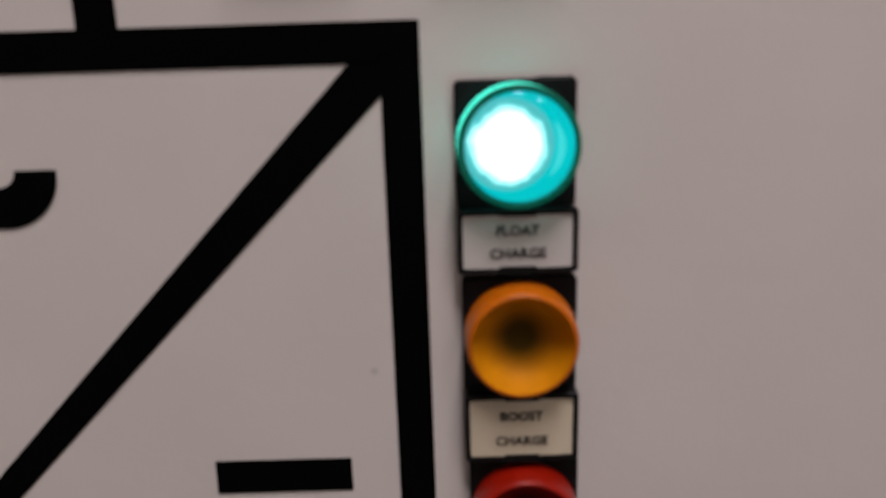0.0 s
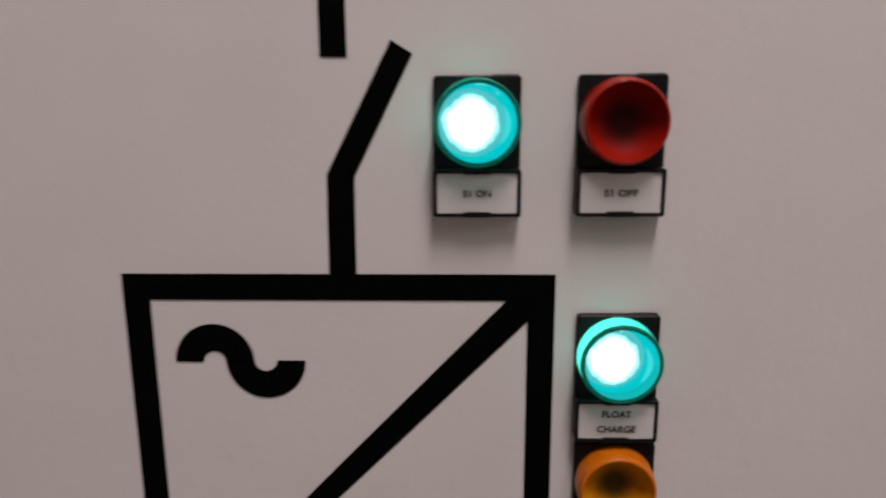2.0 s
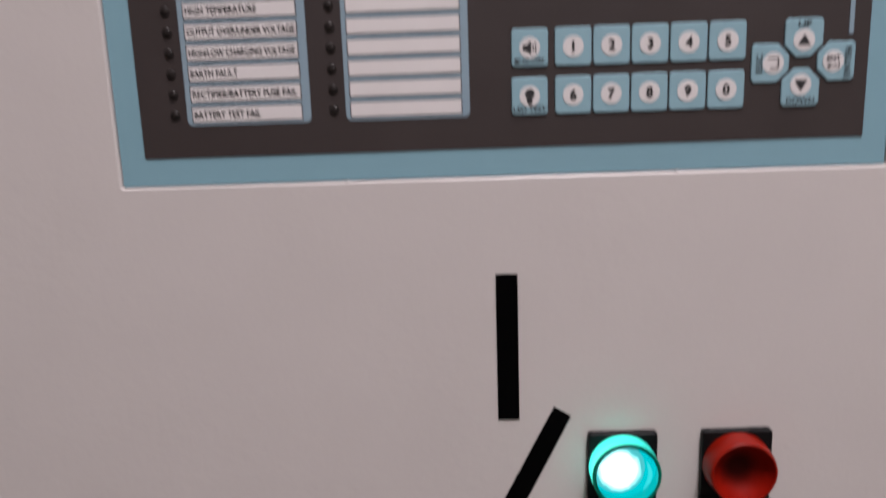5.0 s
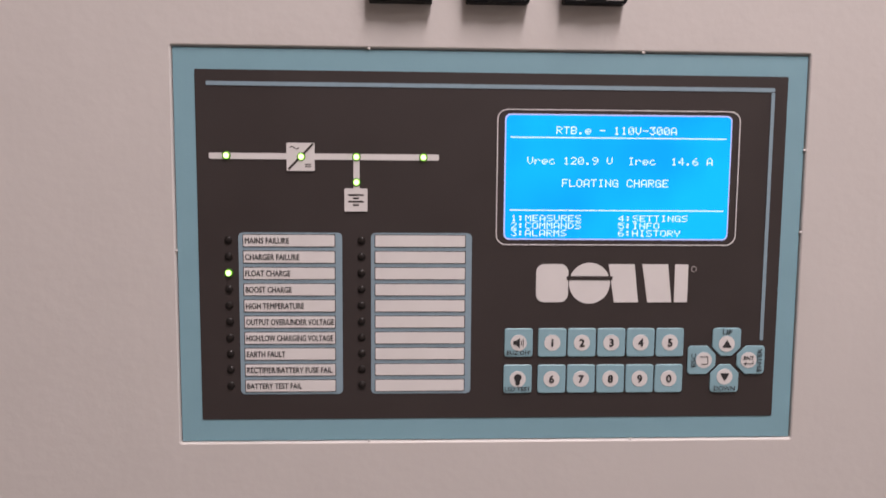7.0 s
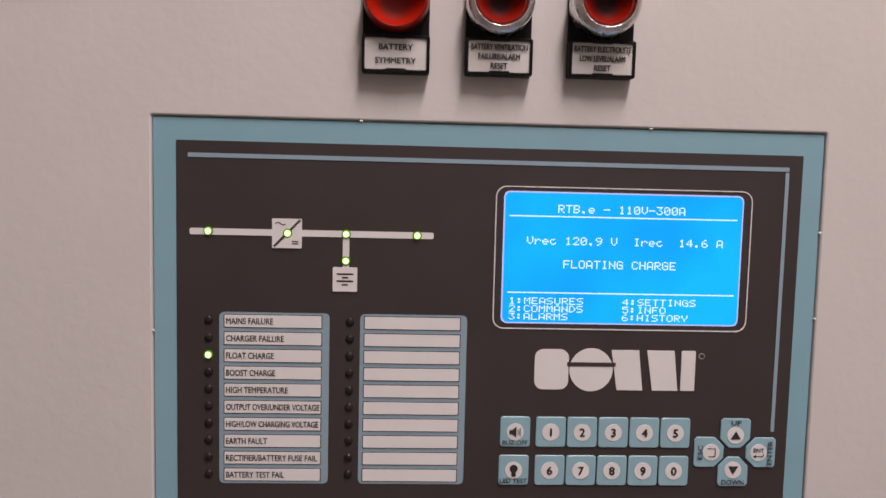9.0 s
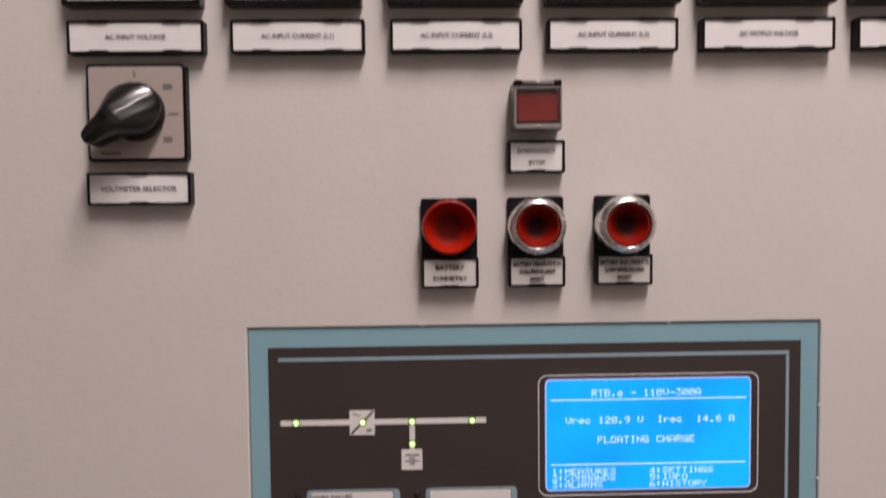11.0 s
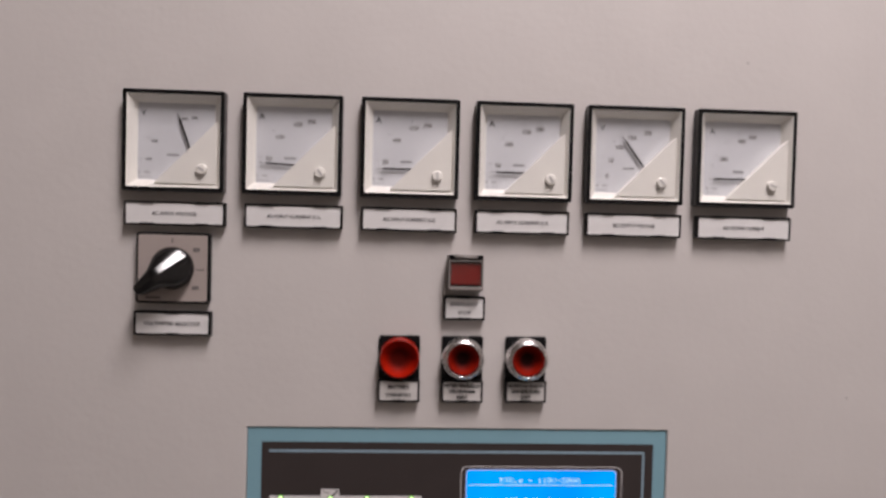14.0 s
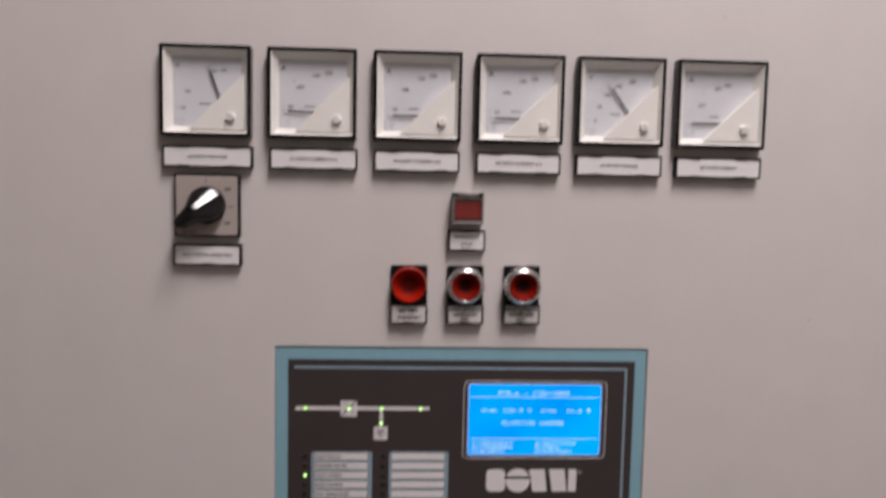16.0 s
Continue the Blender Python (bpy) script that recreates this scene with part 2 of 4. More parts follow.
LAMP_FACE = emitter("lamp_diffuser", (1.0, 0.94, 0.88), 3.0)


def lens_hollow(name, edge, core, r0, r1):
    """Moulded lens, solid coloured plastic at the edge; its middle is painted dark for the bowl's shade and the dark
    lamp behind.
    """
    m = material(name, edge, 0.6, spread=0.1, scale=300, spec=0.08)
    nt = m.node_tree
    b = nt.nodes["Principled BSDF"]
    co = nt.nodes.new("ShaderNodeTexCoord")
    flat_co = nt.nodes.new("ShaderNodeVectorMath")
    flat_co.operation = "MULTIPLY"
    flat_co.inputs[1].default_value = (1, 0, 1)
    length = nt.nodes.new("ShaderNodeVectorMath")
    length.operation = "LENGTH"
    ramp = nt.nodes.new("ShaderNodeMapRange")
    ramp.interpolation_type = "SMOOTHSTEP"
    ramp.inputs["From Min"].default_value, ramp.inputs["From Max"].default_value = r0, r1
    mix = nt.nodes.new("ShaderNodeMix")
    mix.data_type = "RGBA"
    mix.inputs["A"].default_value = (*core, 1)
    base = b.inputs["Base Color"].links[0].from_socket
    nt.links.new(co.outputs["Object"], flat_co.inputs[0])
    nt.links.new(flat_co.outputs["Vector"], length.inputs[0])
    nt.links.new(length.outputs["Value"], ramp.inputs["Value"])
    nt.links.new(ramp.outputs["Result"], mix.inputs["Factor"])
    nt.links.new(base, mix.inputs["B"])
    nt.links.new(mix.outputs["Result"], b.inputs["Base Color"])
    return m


# dark middles are painted in: shade inside the bowls and the lamp behind
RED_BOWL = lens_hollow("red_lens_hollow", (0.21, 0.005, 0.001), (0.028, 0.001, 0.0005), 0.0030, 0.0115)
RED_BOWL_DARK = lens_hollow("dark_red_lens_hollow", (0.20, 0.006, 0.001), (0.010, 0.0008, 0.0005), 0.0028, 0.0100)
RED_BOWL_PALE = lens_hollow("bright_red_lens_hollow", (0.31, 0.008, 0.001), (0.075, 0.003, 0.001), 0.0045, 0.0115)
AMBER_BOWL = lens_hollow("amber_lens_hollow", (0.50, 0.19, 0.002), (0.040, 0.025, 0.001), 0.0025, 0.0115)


def lcd_material():
    """Backlit blue screen, a little paler in random patches."""
    m = bpy.data.materials.new("lcd_backlight")
    m.use_nodes = True
    nt = m.node_tree
    nt.nodes.clear()
    out = nt.nodes.new("ShaderNodeOutputMaterial")
    co = nt.nodes.new("ShaderNodeTexCoord")
    n = nt.nodes.new("ShaderNodeTexNoise")
    n.inputs["Scale"].default_value = 16.0
    nt.links.new(co.outputs["Object"], n.inputs["Vector"])
    ramp = nt.nodes.new("ShaderNodeValToRGB")
    ramp.color_ramp.elements[0].position, ramp.color_ramp.elements[0].color = 0.35, (0.0, 0.29, 0.95, 1)
    ramp.color_ramp.elements[1].position, ramp.color_ramp.elements[1].color = 0.65, (0.0, 0.40, 0.98, 1)
    nt.links.new(n.outputs["Fac"], ramp.inputs[0])
    e = nt.nodes.new("ShaderNodeEmission")
    nt.links.new(ramp.outputs[0], e.inputs[0])
    e.inputs[1].default_value = 1.35
    nt.links.new(e.outputs[0], out.inputs[0])
    return m


LCD = lcd_material()


# ---- shapes ----
def part(name, bm, mat, parent=None, label="", smooth=False, mesh=None):
    if mesh is None:
        mesh = bpy.data.meshes.new(name)
        bm.normal_update()
        bm.to_mesh(mesh)
        bm.free()
        mesh.materials.append(mat)
        if smooth:
            for p in mesh.polygons:
                p.use_smooth = True
    ob = new(name, mesh)
    ob.parent = parent
    if label:
        tagged(ob, label)
    return ob


def thing(name, x, y, z, label, category, group="", kind=""):
    ob = new(name)
    ob.location = (x, y, z)
    ob.empty_display_size = 0.01
    return tagged(ob, label, category, group, kind)


def box(x0, x1, y0, y1, z0, z1, bevel=0.0, bm=None):
    """A box, by its limits; bevelled edges where wanted."""
    own = bmesh.new()
    bmesh.ops.create_cube(own, size=1, matrix=Matrix.LocRotScale(((x0 + x1) / 2, (y0 + y1) / 2, (z0 + z1) / 2), None, (x1 - x0, y1 - y0, z1 - z0)))
    if bevel:
        bmesh.ops.bevel(own, geom=own.edges[:], offset=bevel, segments=2, affect="EDGES", profile=0.5)
    if bm is None:
        return own
    tmp = bpy.data.meshes.new("tmp")
    own.to_mesh(tmp)
    own.free()
    bm.from_mesh(tmp)
    bpy.data.meshes.remove(tmp)
    return bm


def rounded(w, h, r, seg=4, cx=0.0, cz=0.0):
    """Outline of a rectangle with rounded corners, counter-clockwise as seen from the front."""
    pts = []
    for sx, sz, a0 in ((1, -1, -90), (1, 1, 0), (-1, 1, 90), (-1, -1, 180)):
        for i in range(seg + 1):
            a = radians(a0 + 90 * i / seg)
            pts.append((cx + sx * (w / 2 - r) + r * math.cos(a), cz + sz * (h / 2 - r) + r * math.sin(a)))
    return pts


def circle(r, n=40, cx=0.0, cz=0.0):
    return [(cx + r * math.cos(2 * math.pi * i / n), cz + r * math.sin(2 * math.pi * i / n)) for i in range(n)]


def prism(outline, y_back, y_front, bevel=0.0, bm=None):
    """Outline pulled from y_back out to y_front (towards the viewer, smaller y), with a bevelled front edge."""
    bm = bm or bmesh.new()
    n = len(outline)
    cx, cz = sum(p[0] for p in outline) / n, sum(p[1] for p in outline) / n
    w = max(abs(p[0] - cx) for p in outline)
    h = max(abs(p[1] - cz) for p in outline)
    rings = [[bm.verts.new((x, y_back, z)) for x, z in outline]]
    rings.append([bm.verts.new((x, y_front + bevel, z)) for x, z in outline])
    if bevel:
        rings.append([bm.verts.new((cx + (x - cx) * (1 - bevel / w), y_front, cz + (z - cz) * (1 - bevel / h))) for x, z in outline])
    for a, b in zip(rings, rings[1:]):
        for i in range(n):
            j = (i + 1) % n
            bm.faces.new((a[i], a[j], b[j], b[i]))
    bm.faces.new(rings[-1])
    bm.faces.new(rings[0][::-1])
    return bm


def loft(loops, close_back=False, cap=False):
    """Faces between loops of equal length: each is a list of (x, y, z)."""
    bm = bmesh.new()
    rings = [[bm.verts.new(p) for p in loop] for loop in loops]
    n = len(rings[0])
    for a, b in zip(rings, rings[1:]):
        for i in range(n):
            j = (i + 1) % n
            bm.faces.new((a[i], a[j], b[j], b[i]))
    if cap:
        bm.faces.new(rings[-1])
    if close_back:
        bm.faces.new(rings[0][::-1])
    return bm


def at_y(outline, y):
    return [(x, y, z) for x, z in outline]


def lathe(profile, n=48, cx=0.0, cz=0.0, cap=True):
    """Turned shape about the y axis: profile of (radius, y) from back to front."""
    return loft([[(cx + r * math.cos(2 * math.pi * i / n), y, cz + r * math.sin(2 * math.pi * i / n)) for i in range(n)] for r, y in profile], cap=cap)


def polygon(points, y_back, y_front, bm=None):
    return prism(points, y_back, y_front, 0.0, bm)


GLYPHS = {}


def glyph_mesh(body):
    """Flat mesh of a word in the built-in font."""
    if body not in GLYPHS:
        cu = bpy.data.curves.new("lettering", "FONT")
        cu.body, cu.size, cu.resolution_u = body, 1.0, 3
        ob = bpy.data.objects.new("lettering", cu)
        me = bpy.data.meshes.new_from_object(ob)
        bpy.data.objects.remove(ob)
        bpy.data.curves.remove(cu)
        GLYPHS[body] = me
    return GLYPHS[body]


def lettering(body, x, z, cap, y, mat, parent, align="C", width=0.0, bold=0.0, turn=0.0, name="lettering"):
    """Words in relief at (x, z) on the plane y. cap: height of the capitals; width: length of the line, if it is set."""
    src = glyph_mesh(body)
    xs = [v.co.x for v in src.vertices]
    x0, x1 = min(xs), max(xs)
    k = cap / 0.69
    kx = width / (x1 - x0) if width else k
    shift = {"L": x0, "C": (x0 + x1) / 2, "R": x1}[align]
    me = src.copy()
    for v in me.vertices:
        v.co = ((v.co.x - shift) * kx, 0, (v.co.y - 0.345) * k)
    if bold:
        extra = bmesh.new()
        extra.from_mesh(me)
        for dx, dz in ((bold, 0.0), (-bold, 0.0), (0.0, bold), (0.0, -bold)):
            tmp = me.copy()
            for v in tmp.vertices:
                v.co.x += dx
                v.co.z += dz
                v.co.y += 0.00002 if dx else 0.00004
            extra.from_mesh(tmp)
            bpy.data.meshes.remove(tmp)
        extra.to_mesh(me)
        extra.free()
    me.materials.clear()
    me.materials.append(mat)
    ob = new(name, me)
    ob.parent = parent
    ob.matrix_local = pose(x, y, z, 0, turn, 0)
    return ob


# dot-matrix characters, five dots wide and seven rows high: one digit of base 32 a row, from the top
DOTS = dict(zip("RTB.e-10V3Arc29I46FLONGCH:MESUD5Y",
                "UHHUKIH V444444 UHHUHHU 00000CC 00EHVGE 000V000 4C4444E EHJLPHE HHHHHA4 V2421HE EHHHVHH 00MPGGG 00EGGHE EH1248V EHHF12C E44444E 26AIV22 68GUHHE VGGUGGG GGGGGGV EHHHHHE "
                "HHPLJHH EHGNHHF EHGGGHE HHHVHHH 0CC0CC0 HRLLHHH VGGUGGV FGGE11U HHHHHHE SIHHHIS VGU11HE HHHA444".split()))


def mono(body, x, z, cap, cell, y, mat, parent):
    """A line of dot-matrix characters, each in a cell of its own, joined into one mesh; the dots of a row run together."""
    bm = bmesh.new()
    px, pz = cell / 6, cap / 7
    for i, ch in enumerate(body):
        for row, digit in enumerate(DOTS.get(ch, "0000000")):
            bits = format(int(digit, 32), "05b") + "0"
            start = None
            for k, bit in enumerate(bits):
                if bit == "1" and start is None:
                    start = k
                elif bit == "0" and start is not None:
                    x0, x1, z1 = x + i * cell + (start + 0.5) * px, x + i * cell + (k + 0.5) * px, cap / 2 - row * pz
                    bm.faces.new([bm.verts.new(p) for p in ((x0, 0, z1 - pz * 1.04), (x1, 0, z1 - pz * 1.04), (x1, 0, z1), (x0, 0, z1))])
                    start = None
    ob = part("lettering", bm, mat, parent)
    ob.location = (0, y, z)
    return ob


# ---- setting ----
def slab(name, x0, x1, y0, y1, z0, z1, mat, label, category):
    return tagged(part(name, box(x0, x1, y0, y1, z0, z1), mat), label, category, kind="structure")


slab("floor", -2.6, 2.6, -3.1, 1.0, -0.1, 0.0, FLOOR, "grey coated concrete floor of the switch room", "floor")
slab("ceiling", -2.6, 2.6, -3.1, 1.0, 3.1, 3.2, CEILING, "white painted ceiling over the cabinet", "ceiling")
slab("wall_north", -2.6, 2.6, 0.80, 0.95, 0.0, 3.1, WALL, "tan painted wall behind the cabinet", "wall")
slab("wall_south", -2.6, 2.6, -3.1, -2.95, 0.0, 3.1, WALL_PALE, "pale painted wall facing the cabinet", "wall")
slab("wall_east", 2.5, 2.6, -2.95, 0.80, 0.0, 3.1, WALL_PALE, "pale painted side wall of the room", "wall")
slab("wall_west", -2.6, -2.5, -2.95, 0.80, 0.0, 3.1, WALL_PALE, "pale painted side wall of the room", "wall")


def ceiling_fitting(p):
    x, y, z = p
    t = thing("ceiling_light", x, y, 3.1, "unseen white ceiling light fitting with a glowing diffuser", "lamp", "ceiling lights")
    part("housing", box(-0.16, 0.16, -0.44, 0.44, -0.06, 0.0, 0.008), CEILING, t)
    part("diffuser", box(-0.135, 0.135, -0.41, 0.41, -0.075, -0.061, 0.004), LAMP_FACE, t, "glowing white diffuser")


ceiling_fitting(LAMP)
# fitting made up to go with the added fill lamp
ceiling_fitting(FILL_LAMP)

# ---- the cabinet ----
PANEL_W, PANEL_TOP, PANEL_BOTTOM = 0.302, 1.600, 1.4115
cabinet = thing("electrical_cabinet", 0, 0, 0, "light grey powder-coated steel electrical cabinet, door closed", "cabinet")
part("body", box(-0.384, 0.384, 0.026, 0.62, 0.1, 2.1, 0.003), PAINT, cabinet)
part("plinth", box(-0.376, 0.376, 0.03, 0.61, 0.0, 0.0995), PLINTH, cabinet, "dark painted plinth")


def door_leaf():
    """Folded sheet with rounded edges and a rectangular cut-out for the control panel."""
    w, z0, z1, r = 0.384, 0.105, 2.095, 0.003
    cz, h = (z0 + z1) / 2, z1 - z0
    pz, ph = (PANEL_TOP + PANEL_BOTTOM) / 2, PANEL_TOP - PANEL_BOTTOM
    loops = [at_y(rounded(2 * w, h, 0.004, 4, 0, cz), 0.024), at_y(rounded(2 * w, h, 0.004, 4, 0, cz), r),
             at_y(rounded(2 * w - 0.0018, h - 0.0018, 0.004, 4, 0, cz), 0.0008), at_y(rounded(2 * w - 2 * r, h - 2 * r, 0.004, 4, 0, cz), 0.0),
             at_y(rounded(PANEL_W + 0.0028, ph + 0.0028, 0.0016, 4, 0, pz), 0.0), at_y(rounded(PANEL_W + 0.0016, ph + 0.0016, 0.0012, 4, 0, pz), 0.0004),
             at_y(rounded(PANEL_W + 0.001, ph + 0.001, 0.0010, 4, 0, pz), 0.0012), at_y(rounded(PANEL_W + 0.001, ph + 0.001, 0.0010, 4, 0, pz), 0.0035)]
    return loft(loops)


door = part("door", door_leaf(), PAINT, cabinet, "flat grey door with a cut-out for the controls")
# small weld nubs round the cut-out
for nx, nz in ((-0.06, PANEL_TOP), (0.07, PANEL_TOP), (-0.06, PANEL_BOTTOM), (0.07, PANEL_BOTTOM), (-0.151, 1.505), (0.151, 1.515), (0.151, 1.555)):
    bm = bmesh.new()
    bmesh.ops.create_icosphere(bm, subdivisions=2, radius=0.0008)
    bmesh.ops.scale(bm, vec=(1.3, 0.6, 0.8), verts=bm.verts)
    nub = part("weld_nub", bm, PAINT, door, smooth=True)
    nub.location = (nx * 1.003, 0.0006, nz + (0.0004 if nz == PANEL_TOP else -0.0004 if nz == PANEL_BOTTOM else 0))


# ---- black mimic diagram on the door ----
mimic = thing("mimic_diagram", 0, 0, 1.232, "black vinyl tape diagram of a switch and a rectifier", "diagram")
TB, TF = 0.0, -0.00035


def tape(name, pts, label=""):
    return part(name, polygon([(x, z - 1.232) for x, z in pts], TB, TF), TAPE, mimic, label)


tape("supply_line", [(-0.0021, 1.3080), (0.0069, 1.3079), (0.0069, 1.3713), (-0.0020, 1.3713)])
tape("switch_arm", [(-0.0018, 1.2338), (0.0079, 1.2338), (0.0082, 1.2682), (0.0286, 1.3089), (0.0215, 1.3134), (-0.0013, 1.2691)])
BX0, BX1, BZ1, BZ0, BT = -0.0763, 0.0778, 1.2338, 1.0790, 0.0096


def box_frame():
    w, h = BX1 - BX0, BZ1 - BZ0
    cx, cz = (BX0 + BX1) / 2, (BZ0 + BZ1) / 2 - 1.232
    o, i = rounded(w, h, 0.0003, 1, cx, cz), rounded(w - 2 * BT, h - 2 * BT, 0.0003, 1, cx, cz)
    return loft([at_y(o, TB), at_y(o, TF), at_y(i, TF), at_y(i, TB)])


part("rectifier_outline", box_frame(), TAPE, mimic)
g = 0.0002
tape("diagonal", [(0.0609, BZ1 - BT + g), (BX0 + BT - g, 1.0905), (BX0 + BT - g, BZ0 + BT - g), (BX0 + BT + 0.008, BZ0 + BT - g), (0.0680 + g, 1.2166), (0.0680 + g, BZ1 - BT + g)])
tape("direct_current_dash", [(0.0180, 1.1106), (0.0552, 1.1106), (0.0552, 1.1203), (0.0182, 1.1204)])


def sine():
    """Two half rings, one up and one down, that share a limb."""
    bm = bmesh.new()
    ro, ri = 0.0145, 0.0041
    for cx, up, z0 in ((-0.0448, 1, 1.2007 - 1.232), (-0.0262, -1, 1.2014 - 1.232)):
        outer, inner = [], []
        for i in range(25):
            a = math.pi * i / 24
            outer.append((cx - ro * math.cos(a), z0 + up * ro * math.sin(a)))
            inner.append((cx - ri * math.cos(a), z0 + up * ri * math.sin(a)))
        for i in range(24):
            q = [outer[i], outer[i + 1], inner[i + 1], inner[i]]
            if up > 0:
                q = q[::-1]
            dy = 0.0
            bm.faces.new([bm.verts.new((x, TF + dy, z)) for x, z in q])
    return bm


part("sine_wave", sine(), TAPE, mimic)


# ---- legends, lamps and buttons ----
def legend(parent, x0, x1, z0, z1, depth, lines, card=CARD, notches=(0.5,), cap=0.0024, widths=(), ink=INK):
    """Black holder with a slipped-in card, clip notches and its lines of words."""
    w, h, cx, cz = x1 - x0, z1 - z0, (x0 + x1) / 2, (z0 + z1) / 2
    rim = 0.0013
    o, i = rounded(w, h, 0.0010, 3, cx, cz), rounded(w - 2 * rim, h - 2 * rim, 0.0005, 3, cx, cz)
    o2 = rounded(w - 0.0006, h - 0.0006, 0.0009, 3, cx, cz)
    holder = part("legend_holder", loft([at_y(o, 0.0), at_y(o, -depth + 0.0004), at_y(o2, -depth), at_y(i, -depth), at_y(i, -depth + 0.0009)]), BLACK, parent)
    # the card bows slightly
    bm = bmesh.new()
    n = 8
    rows = []
    for k in range(n + 1):
        f = k / n
        yy = -depth + 0.0008 - 0.0004 * math.sin(math.pi * f)
        xx = cx + (f - 0.5) * (w - 2 * rim)
        rows.append([bm.verts.new((xx, yy, cz + s * (h / 2 - rim))) for s in (-1, 1)])
    for a, b in zip(rows, rows[1:]):
        bm.faces.new((a[0], b[0], b[1], a[1]))
    part("legend_card", bm, card, holder, smooth=True)
    for f in notches:
        nx = x0 + f * w
        for zz, s in ((z1, -1), (z0, 1)):
            nw, deep = min(0.0052, w * 0.17), 0.0018 if s > 0 else 0.0016
            pts = [(nx - nw, zz), (nx + nw, zz), (nx + nw * 0.88, zz + s * deep), (nx - nw * 0.88, zz + s * deep)]
            part("clip", polygon(pts if s > 0 else pts[::-1], -depth + 0.0008, -depth - 0.0004), BLACK, holder)
    if lines:
        step = (h - 2 * rim) / (len(lines) + 0.35)
        for k, body in enumerate(lines):
            z = cz + step * ((len(lines) - 1) / 2 - k)
            wd = widths[k] if k < len(widths) else 0.0
            if body:
                lettering(body, cx, z, cap, -depth + 0.0003 - 0.0003, ink, holder, "C", wd, bold=cap * (0.04 if ink is INK else 0.024))
            else:
                part("unreadable_word", box(cx - wd / 2, cx + wd / 2, -depth, -depth + 0.0003, z - cap / 2, z + cap / 2), INK_GREY, holder)
    return holder


def back_plate(parent, bottom):
    part("back_plate", prism(rounded(0.0290, 0.0150 - bottom, 0.0012, 3, 0, (0.0150 + bottom) / 2), 0.0, -0.0030, 0.0004), BLACK, parent)
    part("tab", box(0.0050, 0.0136, -0.0026, 0.0, 0.0148, 0.0153, 0.0002), BLACK, parent)


R_LENS = 0.01435


def lens_body(depth):
    return [(R_LENS, -0.003), (R_LENS, -0.0045), (R_LENS * 0.985, -depth + 0.004), (R_LENS * 0.97, -depth + 0.0018), (R_LENS * 0.95, -depth + 0.0007), (R_LENS * 0.915, -depth),
            (R_LENS * 0.88, -depth + 0.0002)]


def hollow(r, y, deep):
    """Smooth bowl that sinks from radius r at y to deep behind it."""
    return [(r * f, y + deep * g) for f, g in ((1, 0), (0.985, 0.06), (0.955, 0.17), (0.90, 0.34), (0.82, 0.54), (0.72, 0.72), (0.58, 0.87), (0.40, 0.96), (0.2, 0.995), (0.03, 1.0))]


def lit_lamp(t, depth):
    """Clear green cap: a rim ring, a see-through wall and front, and the glowing bulb and floor inside."""
    lens = part("lens", lathe([(R_LENS * 0.995, -depth + 0.0014), (R_LENS * 0.985, -depth + 0.0008), (R_LENS * 0.965, -depth + 0.0003), (R_LENS * 0.935, -depth + 0.0004)], cap=False), GREEN_RIM, t,
                "lit green lens ring", smooth=True)
    part("wall", lathe([(R_LENS, -0.003), (R_LENS, -0.006), (R_LENS * 0.995, -depth + 0.0014)], cap=False), GREEN_WALL, lens, "glowing see-through wall", smooth=True)
    part("groove", lathe([(R_LENS * 0.935, -depth + 0.0004), (R_LENS * 0.91, -depth + 0.0014), (R_LENS * 0.885, -depth + 0.0006)], cap=False), GREEN_GAP, lens, smooth=True)
    part("front", lathe([(R_LENS * 0.885, -depth + 0.0006), (R_LENS * 0.85, -depth), (R_LENS * 0.5, -depth - 0.0004), (0.0006, -depth - 0.0006)]), GREEN_FRONT, lens, "glowing turquoise front", smooth=True)
    part("floor", lathe([(R_LENS * 0.985, -0.0031), (R_LENS * 0.9, -0.0033), (0.0006, -0.0034)]), GREEN_CUP, lens, smooth=True)
    bulb = part("bulb", lathe([(0.0112, -0.0034), (0.0109, -0.0044), (0.0094, -0.0054), (0.0060, -0.0058), (0.0006, -0.0060)]), LED_WHITE, lens, "white glowing bulb", smooth=True)
    bulb.location = (-0.0020, 0, -0.0003)
    # glowing crescent that stands in for a curved reflection on the inside of the cap
    outer, inner = [], []
    for i in range(13):
        f = i / 12
        ang, half = radians(-44 + 78 * f), 0.0009 * math.sin(math.pi * (0.06 + 0.88 * f))
        outer.append(((0.0099 + half) * math.cos(ang), (0.0099 + half) * math.sin(ang)))
        inner.append(((0.0099 - half) * math.cos(ang), (0.0099 - half) * math.sin(ang)))
    part("painted_glint", polygon(outer + inner[::-1], -depth + 0.0030, -depth + 0.0026), PAINTED_GLINT, lens)


